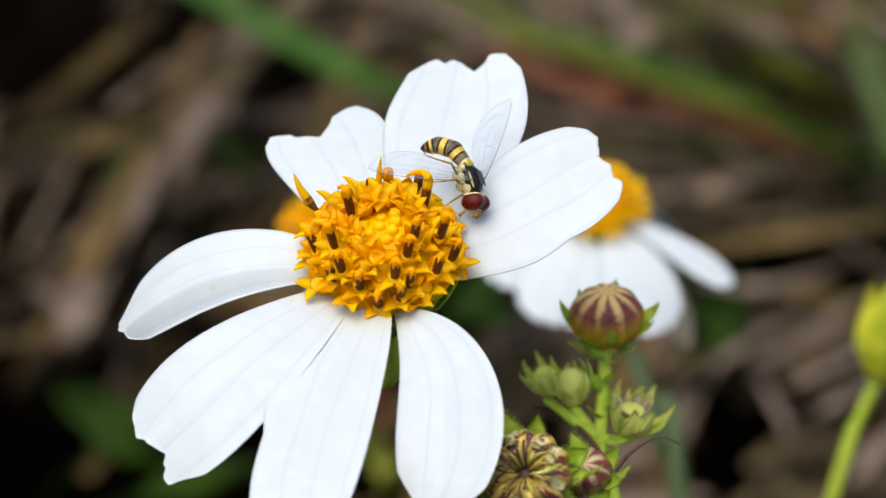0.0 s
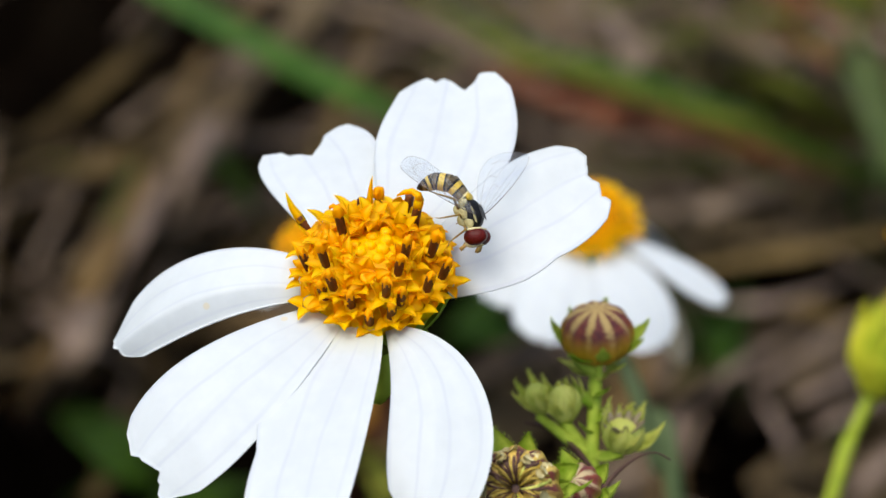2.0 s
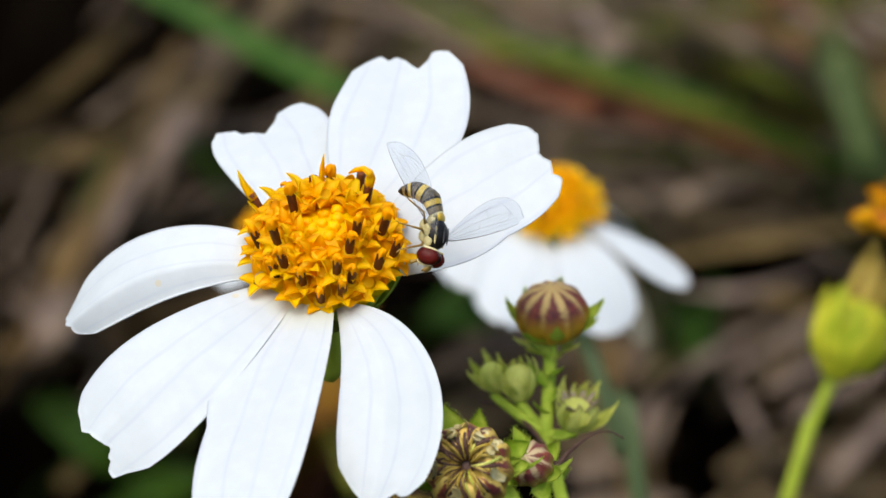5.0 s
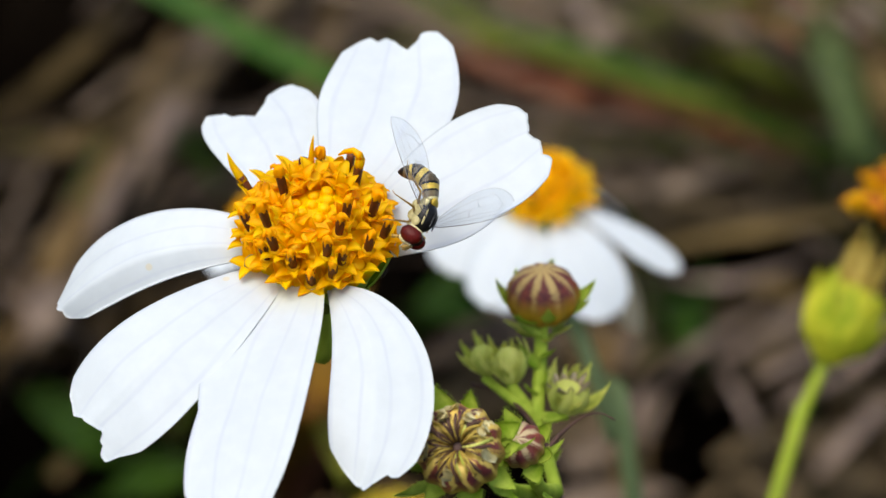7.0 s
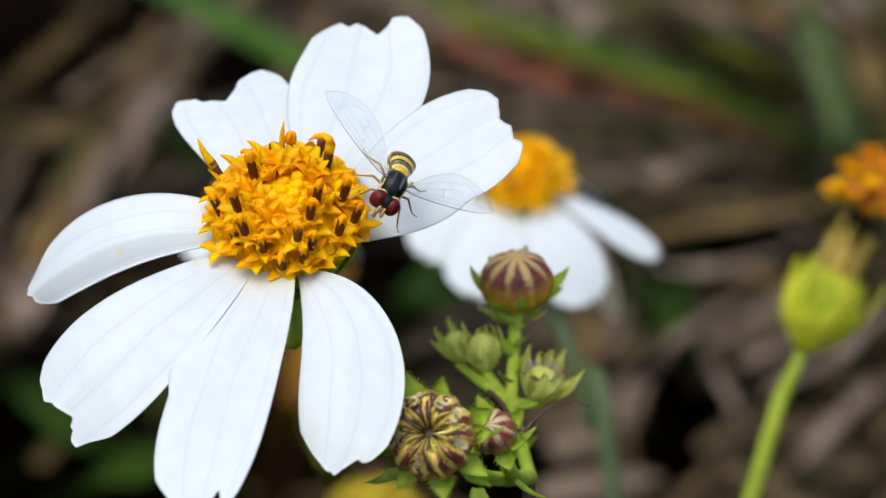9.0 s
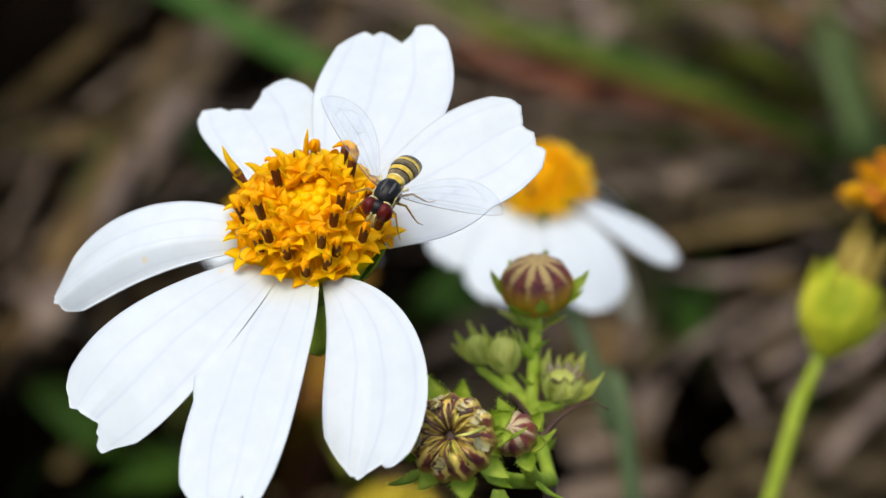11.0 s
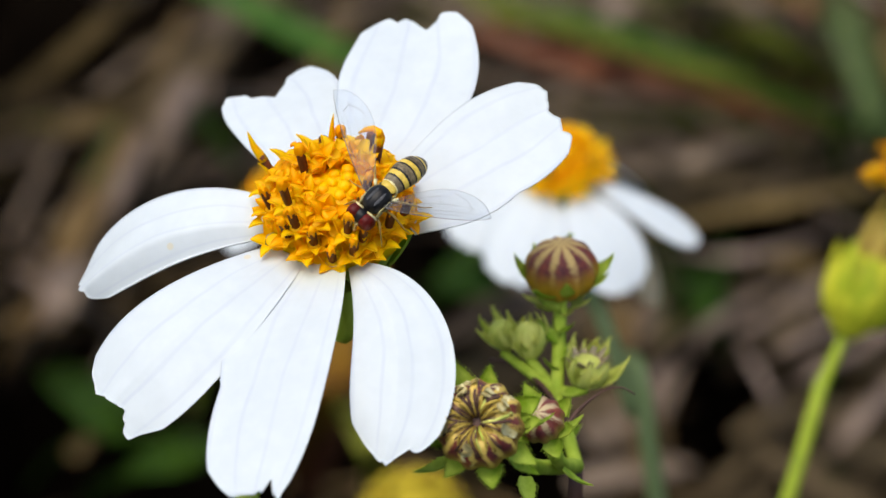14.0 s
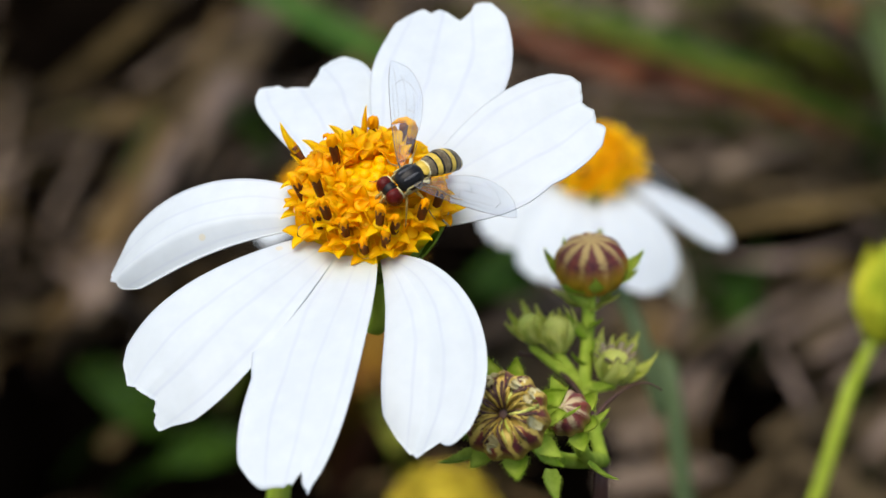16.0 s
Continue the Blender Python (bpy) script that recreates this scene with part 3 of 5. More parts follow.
RAYS = [
    dict(flank=1.1, phi=-101.95, e0=1.8, e1=-5.3, length=17.0, roll=16.7, bend=8.2, widths=(1.18, 2.37, 2.99, 2.91, 1.81), notches=((0.5, 0.79, 0.13), (0.28, 0.25, 0.12), (0.88, -1.34, 0.26), (0.95, -0.87, 0.13), (-0.56, -0.14, 0.29)), ridge=(0.35, -0.2), low=0.05, base=3.45),
    dict(phi=-81.0, e0=18.0, e1=-31.1, length=14.30, roll=10.0, bend=-31.4, widths=(0.05, 1.57, 2.61, 2.71, 1.56), notches=((0.07, -0.14, 0.19), (0.52, 0.68, 0.33), (-0.21, -0.25, 0.34), (0.04, -0.14, 0.18)), ridge=(0.5, -0.1)),
    dict(phi=-138.3, e0=9.5, e1=-38.4, length=13.57, roll=-1.5, bend=-6.6, widths=(0.92, 2.11, 3.22, 3.57, 2.83), notches=((-0.51, -0.42, 0.21), (0.11, 0.24, 0.31), (0.46, 0.32, 0.09), (0.74, -1.14, 0.5), (-0.9, -0.8, 0.36), (0.29, 0.29, 0.16)), ridge=(0.5, 0.0)),
    dict(phi=178.5, e0=0.6, e1=-55.9, length=13.31, roll=-11.0, bend=9.5, widths=(1.16, 2.13, 2.72, 2.58, 1.55), notches=((0.42, 0.39, 0.29), (-0.48, -0.37, 0.32)), ridge=(0.8, 0.3), crease=0.3),
    dict(phi=108.4, e0=-0.0, e1=-17.6, length=10.99, roll=-7.4, bend=1.2, widths=(1.10, 2.47, 3.16, 3.49, 3.06), notches=((0.43, 0.42, 0.16), (0.08, 1.93, 0.46), (-0.9, -1.52, 0.54), (-1.23, 0.86, 0.23), (-0.32, -0.25, 0.14), (0.91, -1.27, 0.29)), ridge=(0.2, 0.0)),
    dict(phi=75.8, e0=11.0, e1=-2.5, length=14.08, roll=-2.3, bend=15.1, widths=(1.08, 2.56, 3.91, 3.66, 2.88), notches=((0.19, 0.22, 0.11), (-0.16, 1.3, 0.36), (-0.79, -0.86, 0.38), (0.4, 0.5, 0.17), (-0.73, 0.25, 0.28), (-0.45, -0.22, 0.07)), ridge=(-0.3, 0.0)),
    dict(flank=0.7, phi=27.6, e0=13.1, e1=17.2, length=11.04, roll=10.0, bend=0.2, widths=(1.39, 2.37, 3.40, 3.28, 2.12), notches=((0.36, 0.46, 0.24), (-0.08, 0.67, 0.23), (0.13, 0.71, 0.21), (0.87, -0.31, 0.2), (-0.52, 0.76, 0.29), (-0.3, 0.36, 0.2)), ridge=(-0.3, 0.2)),
]
ANTHERS = {53: (2, -0.16, 0.1), 37: (3, -0.18, 0.16), 45: (5, 0.25, 0.62), 22: (2, 0.05, 0.12), 40: (6, -0.32, 0.33), 56: (4, -0.47, 0.18), 25: (2, -0.27, -0.11), 51: (1, -0.08, -0.68), 34: (2, -0.12, 0.5), 47: (1, 0.14, 0.12), 39: (1, 0.16, -0.24), 18: (1, -0.38, -0.15), 13: (1, -0.33, -0.22), 23: (1, 0.0, -0.75), 49: (1, -0.56, 0.45), 54: (1, -0.07, 0.42), 33: (1, 0.05, -0.57), 70: (1, 0.02, 0.75), 44: (1, 0.11, 0.15), 57: (1, 0.29, 0.29)}

daisy_flower = daisy("daisy_flower", "open white daisy with toothed petals and orange-yellow disc", (0, -0.0006, 0.209), 15, 0, RAYS,
      stem=[(-0.003, 0.004, 0.198), (-0.008, 0.009, 0.172), (-0.012, 0.014, 0.07)], stem_mat=STEM, anthers=ANTHERS, ground=(-0.013, 0.016), oval=(0.93, 1.03, -0.2, 0.32, 0.12))


def droop_rays(spec, seed):
    """Plain rays from (direction, first and last elevation, length, half width)."""
    rnd = random.Random(seed)
    return [dict(phi=p, e0=a, e1=b, length=n, roll=rnd.uniform(-6, 6), bend=rnd.uniform(-8, 8), widths=(0.9, w * 0.75, w, w * 0.95, w * 0.55),
                 notches=((-0.3, 0.5, 0.15), (0.35, 0.7, 0.15)), ridge=(0.25, rnd.uniform(-0.3, 0.3))) for p, a, b, n, w in spec]


# the daisy behind, its rays bent down, and two more, low among the grass
daisy("daisy_flower", "white daisy with drooping rays on a pale stem", (0.0150, 0.0773, 0.1689), 15, 0,
      droop_rays([(-28, -10, -24, 9.9, 1.5), (-64, -8, -37, 9.5, 2.9), (-108, -9, -36, 8.4, 3.6), (-148, -12, -38, 7.6, 3.0), (165, -20, -50, 12.0, 3.0), (110, -45, -75, 11.0, 3.0), (50, -45, -75, 11.0, 3.0)], 3) + [dict(phi=-38, e0=-42, e1=-66, length=12.0, roll=0, bend=0, widths=(0.8, 1.3, 1.7, 1.6, 0.9), mat=STRAW_FADED)],
      count=50, radius=2.95, stem=[(0.0183, 0.0715, 0.1582), (0.0211, 0.0715, 0.1487), (0.0231, 0.0715, 0.1417)], stem_mat=GRASS_PALE, seed=8, ground=(0.0417, 0.0715))
daisy("daisy_flower", "white daisy half hidden behind a larger flower", (-0.0066, 0.0777, 0.1656), 8, 20,
      droop_rays([(-100, -25, -60, 9.0, 3.0), (-170, -10, -30, 4.4, 2.0), (20, -40, -70, 10.0, 3.0), (80, -50, -80, 10.0, 3.0)], 6),
      count=55, radius=3.6, stem=[(-0.0217, 0.1792, 0.0911)], seed=11, ground=(-0.0402, 0.3032))
daisy("daisy_flower", "faded yellow daisy disc without rays, low in the grass", (0.0018, 0.1091, 0.1117), 20, 0, [], count=60, radius=4.6, stem=[], seed=14, ground=(0.0018, 0.1151),
      florets=([mesh_of("floret", open_floret(0.9, 50, 4), FADED)] * 3, mesh_of("floret", closed_floret(), FADED), FADED))


def ellipsoid(rx, ry, rz, nu=14, nv=20, shape=None):
    verts = []
    for i in range(nu):
        a = -math.pi / 2 + math.pi * (i + 0.35) / (nu - 0.3)
        for k in range(nv):
            w = 2 * math.pi * k / nv
            p = Vector((rx * math.sin(a), ry * math.cos(a) * math.cos(w), rz * math.cos(a) * math.sin(w)))
            verts.append(shape(p) if shape else p)
    f = grid_faces(nu, nv, wrap=True, flip=True)
    f.append(tuple(range(nv)))
    f.append(tuple(reversed([(nu - 1) * nv + k for k in range(nv)])))
    return verts, f


def shifted(vf, x, y, z):
    return [Vector(p) + Vector((x, y, z)) for p in vf[0]], vf[1]


# ---- bud spray ----
def bud_part(parent, x, y, z, axis, size, tall=1.0, bracts=8, bract_len=2.2, flare=25, mat=BUD, seed=1, bract_mat=BRACT, label="closed bud with purple-brown and yellow folds", crater=False, slim=1.0):
    """Ribbed globe of folded rays in a ring of small green bracts."""
    rnd = random.Random(seed)
    turn = Vector(axis).to_track_quat("Z", "Y").to_matrix().to_4x4()
    at = Matrix.Translation((x, y, z)) @ turn
    prof = []
    for i in range(19):
        a = -math.pi / 2 + math.pi * (i + 0.6) / 19.2
        r, h = size * math.cos(a), size * tall * math.sin(a)
        if crater and i > 15:
            h -= (i - 15) * 0.22 * size
        prof.append((max(r, 0.05), h))
    v, f, uv = lathe(prof, seg=66, ribs=11, rib_depth=0.05)
    body = link_mesh("bud", v, f, mat, parent, label, uvs=uv, m=at)
    if crater:
        for k in range(56):
            w, wig = 2 * math.pi * k / 56 + rnd.uniform(-0.06, 0.06), rnd.uniform(-0.5, 0.5)
            up, thick = size * tall, rnd.uniform(0.025, 0.055)
            pts = [(size * q * math.cos(w + wig * s), size * q * math.sin(w + wig * s), up * h + rnd.uniform(-0.03, 0.05) * size) for q, h, s in ((0.80, 0.52, 0), (0.58, 0.82, 0.4), (0.36, 0.88, 0.8), (0.12, 0.50, 1.0))]
            vv, ff = tube(curve_points(pts, 8), [size * thick * (1 - 0.06 * i) for i in range(9)], 6)
            link_mesh("ray_tip", vv, ff, (PAPERY, STEM_DARK)[k % 2] if rnd.random() < 0.9 else INVOLUCRE, body)
        lump = mesh_of("ray_tip", leaf_piece(0.72 * size, 0.24 * size, -50, 0.15, 0.06), CREAM)
        for k in range(15):
            w, e = rnd.uniform(0, 360), rnd.uniform(20, 48)
            share("ray_tip", lump, body, pose(0, 0, 0, 0, 0, w) @ pose(0, 0, 0, 0, -e, 0) @ pose(size * 0.985 * MM, 0, 0, 0, -84, 0) @ pose(-0.3 * size * MM, 0, 0, 0, 0, rnd.uniform(-30, 30)))
        link_mesh("bud_centre", *shifted(ellipsoid(0.20 * size, 0.20 * size, 0.05 * size, 8, 12), 0, 0, size * tall * 0.40), STEM_DARK, body)
    bm_ = mesh_of("bract", leaf_piece(bract_len, 1.15 * slim * size ** 0.3, 55, 0.25, 0.10, hairs=True), bract_mat)
    for k in range(bracts):
        w = 360 * k / bracts + rnd.uniform(-14, 14)
        share("bract", bm_, body, pose(0, 0, -size * tall * 0.45 * MM, 0, 0, w) @ pose(size * 0.80 * MM, 0, 0, 0, -flare + rnd.uniform(-16, 16), 0) @ Matrix.Scale(rnd.uniform(0.8, 1.15), 4))
    bm2 = mesh_of("bract", leaf_piece(bract_len * 0.95, 1.0 * slim * size ** 0.3, 10, 0.3, 0.10, hairs=True), bract_mat)
    for k in range(bracts):
        w = 360 * (k + 0.5) / bracts + rnd.uniform(-8, 8)
        share("bract", bm2, body, pose(0, 0, -size * tall * 0.92 * MM, 0, 0, w) @ pose(size * 0.35 * MM, 0, 0, 0, -62 + rnd.uniform(-8, 8), 0))
    return body


def bud_spray():
    gx, gy = 0.013, 0.004
    root = tagged(empty("bud_spray", gx, gy, 0.0), "branched green stalk with six closed daisy buds", "flower buds")
    rel = lambda p: Vector(p) - Vector((gx, gy, 0))
    b1, b2, b3, b4, b5, b6 = [rel(p) for p in ((0.0128, 0.0108, 0.1987), (0.0077, -0.0122, 0.2029), (0.0111, -0.0079, 0.2003), (0.0108, 0.0081, 0.1954), (0.0142, 0.0061, 0.1944), (0.0093, 0.0087, 0.1954))]
    fork, low = rel((0.0124, 0.0054, 0.1933)), rel((0.0135, 0.0024, 0.1902))
    bud_part(root, *b1, (-0.03, -0.05, 1), 2.15, 0.86, 7, 2.0, 48, seed=2, slim=1.05)
    bud_part(root, *b2, (-0.12, -0.72, 0.66), 2.35, 0.9, 9, 1.9, 12, seed=3, label="opening bud with twisted yellow and brown folds", crater=True, mat=BUD_TWIST)
    bud_part(root, *b3, (-0.25, -0.55, 0.8), 1.28, 0.9, 6, 1.5, 22, seed=4, mat=BUD_STAR)
    bud_part(root, *b4, (-0.1, -0.1, 0.97), 0.95, 1.35, 9, 2.2, 84, mat=INVOLUCRE, bract_mat=INVOLUCRE, seed=5, label="young green bud in narrow bracts", slim=0.75)
    bud_part(root, *b6, (-0.4, -0.1, 0.9), 0.85, 1.2, 10, 1.7, 62, mat=INVOLUCRE, bract_mat=INVOLUCRE, seed=7, label="young green bud in spreading narrow bracts", slim=0.55)
    bud_part(root, *b5, (0.25, -0.2, 0.9), 1.15, 0.9, 9, 2.5, 66, mat=INVOLUCRE, bract_mat=INVOLUCRE, seed=6, label="small fading bud in upright green bracts", slim=0.8)
    tuft = mesh_of("withered_ray", leaf_piece(1.5, 0.45, 30, 0.3, 0.06), STRAW_FADED)
    for k in range(10):
        share("withered_ray", tuft, root, Matrix.Translation(b5) @ pose(0, 0, 0.0004, 10, 12, 36 * k) @ pose(0.0003, 0, 0, 0, -52 - 5 * (k % 3), 0))
    mm = lambda p: Vector(p) / MM
    for p, r in ((b1, 0.42), (b4, 0.32), (b5, 0.32), (b6, 0.28)):
        stem_part(root, [mm(p) - Vector((0, 0, 1.2)), mm(p).lerp(mm(fork), 0.5) + Vector((0, 0, -0.6)), mm(fork), mm(fork) - Vector((0, 0, 2))], r, 0.40, STEM, "stalk")
    for p in (b2, b3):
        stem_part(root, [mm(p) + Vector((0.3, 1.0, -1.2)), mm(p).lerp(mm(low), 0.5) + Vector((0, 0, -1.2)), mm(low)], 0.4, 0.45, STEM, "stalk")
    stem_part(root, [mm(fork), mm(fork).lerp(mm(low), 0.5), mm(low)], 0.36, 0.42, STEM, "stalk")
    stem_part(root, [mm(low), mm(low).lerp(Vector((0, 0, 130)), 0.3), Vector((0, 0, 130)), Vector((0, 0, 60)), Vector((0, 0, -4))], 0.42, 0.8, STEM_DARK)
    # small leaves along the stalks, and one thin withered leaf
    lf = mesh_of("leaf", leaf_piece(2.2, 1.2, 45, 0.3, 0.10, hairs=True), BRACT)
    rnd = random.Random(9)
    for p, w, e in ((b3 + Vector((0.0008, 0, -0.001)), 20, -25), (b3 + Vector((-0.0009, -0.001, -0.0030)), -80, 30), (b2 + Vector((0.0022, 0.0005, -0.0006)), 10, -15),
                    (b2 + Vector((0.0018, 0, -0.0022)), -30, 20), (b2 + Vector((-0.0016, 0, -0.0022)), 200, 15), (b3 + Vector((0.0012, 0, -0.0032)), -20, 30),
                    (fork + Vector((0.0004, -0.0005, 0.0005)), -40, -20), (fork + Vector((0.0002, -0.0006, -0.003)), 10, -35)):
        share("leaf", lf, root, Matrix.Translation(p) @ pose(0, 0, 0, rnd.uniform(-25, 25), e, w) @ Matrix.Scale(rnd.uniform(0.75, 1.05), 4))
    cuff = mesh_of("leaf", leaf_piece(2.0, 1.3, 35, 0.3, 0.10, hairs=True), INVOLUCRE)
    for k in range(7):
        share("leaf", cuff, root, Matrix.Translation(b1 + Vector((0, 0, -0.0025))) @ pose(0, 0, 0, 0, 0, 51 * k + 20) @ pose(0.0006, 0, 0, 0, -28 + rnd.uniform(-18, 18), 0) @ Matrix.Scale(0.9, 4))
    for s, w, size in ((0.25, 15, 0.75), (0.32, 195, 0.8), (0.5, -40, 0.7), (0.58, 160, 0.85), (0.72, 30, 0.8), (0.8, 215, 0.7)):
        share("leaf", lf, root, Matrix.Translation(b1.lerp(fork, s)) @ pose(0, 0, 0, rnd.uniform(-20, 20), -35 + rnd.uniform(-12, 12), w) @ Matrix.Scale(size, 4))
    line = [mm(rel(p)) for p in ((0.0127, -0.0006, 0.1950), (0.0136, 0.0004, 0.1956), (0.0148, 0.0013, 0.1961), (0.0159, 0.0018, 0.1961), (0.0168, 0.0015, 0.1958))]
    v, f = tube(curve_points(line, 14), [0.16 - 0.11 * min(1, i / 8) + 0.01 for i in range(15)], 6)
    link_mesh("withered_leaf", v, f, STEM_DARK, root, "thin withered brown leaf")
    line = [mm(rel(p)) for p in ((0.0085, 0.0084, 0.1939), (0.0101, 0.0081, 0.1936), (0.0117, 0.0052, 0.1938), (0.0131, 0.0015, 0.1936))]
    v, f = tube(curve_points(line, 14), [0.10 + 0.006 * i for i in range(15)], 6)
    link_mesh("stalk", v, f, STEM_DARK, root, "purple-brown side stalk")
    return root


bud_spray()


# ---- seed head on a pale stalk ----
def seed_head():
    gx, gy = (-0.0126, 0.0008)
    root = tagged(empty("seed_head", gx, gy, 0.0), "faded flower head with green involucre and withered orange disc", "flower")
    rel = lambda p: (Vector(p) - Vector((gx, gy, 0)))
    base, top, low = rel((0.0386, 0.0706, 0.1569)), rel((0.0450, 0.0786, 0.1697)), rel((0.0361, 0.0680, 0.1516))
    ax = (top - base).normalized()
    at = Matrix.Translation(base) @ ax.to_track_quat("Z", "Y").to_matrix().to_4x4() @ Matrix.Scale(0.98, 4)
    v, f, _ = lathe([(0.9, -0.6), (1.6, 0.2), (2.9, 1.5), (3.45, 3.0), (3.3, 4.4), (2.8, 5.6), (2.0, 6.4), (1.0, 6.7)], seg=32, ribs=8, rib_depth=0.05)
    link_mesh("involucre", v, f, SEED_GREEN, root, m=at)
    rnd = random.Random(4)
    bv = mesh_of("bract", leaf_piece(6.2, 1.7, 30, 0.3, 0.15), SEED_GREEN)
    for k in range(9):
        share("bract", bv, root, at @ pose(0, 0, 1.0 * MM, 0, 0, 40 * k + rnd.uniform(-8, 8)) @ pose(2.5 * MM, 0, 0, 0, -72 + rnd.uniform(-5, 5), 0) @ Matrix.Scale(rnd.uniform(0.85, 1.15), 4))
    # papery rays that stand up between involucre and disc
    sv = mesh_of("withered_ray", leaf_piece(7.2, 0.5, 8, 0.5, 0.1), PAPERY)
    for k in range(15):
        share("withered_ray", sv, root, at @ pose(0, 0, 4.8 * MM, 0, 0, 24 * k + rnd.uniform(-10, 10)) @ pose(1.7 * MM, 0, 0, 0, -88 + rnd.uniform(-8, 10), 0) @ Matrix.Scale(rnd.uniform(0.7, 1.0), 4))
    h = (top - base).length / MM / 0.98
    for k in range(46):
        q, w, r, z = disc_spot(k, 46, 2.5)
        z -= 1.5 * q * q + rnd.uniform(0, 0.8)
        p = at @ pose(r * math.cos(w) * MM, r * math.sin(w) * MM, (h - 1.9 + z) * MM, 0, 0, math.degrees(w)) @ pose(0, 0, 0, 0, 55 * q + rnd.uniform(-18, 18), 0)
        ob = share("floret", WITHERED if k % 3 else OPEN[1], root, p @ Matrix.Scale(rnd.uniform(0.8, 1.1), 4))
    m0 = base / MM
    bow = rel((0.0344, 0.0650, 0.1467))
    pts = [m0 + ax * 0.2, low / MM, bow / MM, bow / MM * 0.5, Vector((0, 0, -4))]
    stem_part(root, pts, 0.50, 0.72, STEM_PALE)


WITHERED = mesh_of("floret", open_floret(0.8, 60, 9), WILTED)
seed_head()


# ---- hoverfly ----
HALF = ((0.0, 0.50), (0.3, 0.57), (0.6, 0.64), (1.2, 0.74), (1.8, 0.74), (2.4, 0.65), (2.8, 0.50), (3.1, 0.32), (3.3, 0.08))
BANDS = ((0.0, 4), (0.2, 3), (0.55, 2), (0.66, 0), (0.97, 2), (1.10, 3), (1.42, 2), (1.54, 0), (1.88, 2), (2.02, 3), (2.28, 2), (2.42, 0), (2.62, 2), (2.8, 3), (2.98, 2))


def abdomen_part(root, name, a, b):
    """Stretch of the banded abdomen from a to b along its length, backwards from its own origin."""
    seg, n = 40, 44
    xs, hs = [p[0] for p in HALF], [p[1] for p in HALF]
    verts, faces, slots = [], [], []
    for i in range(n + 1):
        s = a + (b - a) * i / n
        h = float(np.interp(s, xs, hs))
        if i == 0 and a > 0:
            h *= 0.97
        for k in range(seg):
            w = 2 * math.pi * k / seg
            verts.append((-(s - a) * 0.97, 1.06 * h * math.cos(w), 0.69 * h * math.sin(w) + 0.02))
    for i in range(n):
        s = a + (b - a) * (i + 0.5) / n
        for k in range(seg):
            faces.append((i * seg + k, i * seg + (k + 1) % seg, (i + 1) * seg + (k + 1) % seg, (i + 1) * seg + k))
            w = 2 * math.pi * (k + 0.5) / seg
            bow = s + 0.10 * math.cos(w) ** 2
            slot = [q[1] for q in BANDS if q[0] <= bow][-1]
            slots.append(slot)
    faces += [tuple(reversed(range(seg))), tuple(n * seg + k for k in range(seg))]
    slots += [slots[0], slots[-1]]
    return link_mesh(name, verts, faces, [FLY_YELLOW, FLY_YELLOW, FLY_BLACK, FLY_BRONZE, FLY_PALE], root, slots=slots)


def wing_part(root, label):
    """Clear wing along x, its leading edge at +y, with a frame of dark veins."""
    n, m, ln = 28, 9, 5.8
    top = []
    for i in range(n + 1):
        s = i / n
        lead = 0.05 + 0.33 * max(0.0, math.sin(math.pi * s ** 1.2)) ** 0.5
        trail = 0.05 + 1.62 * max(0.0, math.sin(math.pi * s ** 1.4)) ** 0.58
        for j in range(m):
            v = j / (m - 1)
            top.append((s * ln, lead + (-trail - lead) * v, 0.05 * math.sin(v * math.pi * 3) * s + 0.12 * s * s))
    low = [(x, y, z - 0.012) for x, y, z in top]
    o = len(top)
    f = grid_faces(n + 1, m) + grid_faces(n + 1, m, off=o, flip=True)
    wing = link_mesh("wing", top + low, f, WING, root, label)
    at = lambda i, v: Vector(top[i * m + min(m - 1, int(v * (m - 1) + 0.5))]) + Vector((0, 0, 0.01))
    lines = [([at(i, 0) for i in range(0, n + 1, 2)], 0.030, 0.010), ([at(i, 0.12) for i in range(0, 23, 2)], 0.009, 0.005),
             ([at(i, 0.3) for i in range(0, 27, 2)], 0.009, 0.005), ([at(i, 0.5) for i in range(0, 25, 2)], 0.008, 0.005),
             ([at(i, 0.72) for i in range(1, 20, 2)], 0.008, 0.005), ([at(i, 1.0) for i in range(0, n + 1, 2)], 0.007, 0.007),
             ([at(22, 0.3), at(23, 0.5), at(21, 0.72), at(18, 0.86)], 0.010, 0.008), ([at(12, 0.3), at(12, 0.5)], 0.012, 0.01), ([at(15, 0.5), at(14, 0.72)], 0.011, 0.009)]
    for pts, r0, r1 in lines:
        k = len(pts) - 1
        v, ff = tube(pts, [r0 + (r1 - r0) * i / k for i in range(k + 1)], 5)
        link_mesh("vein", v, ff, FLY_VEIN, wing)
    return wing


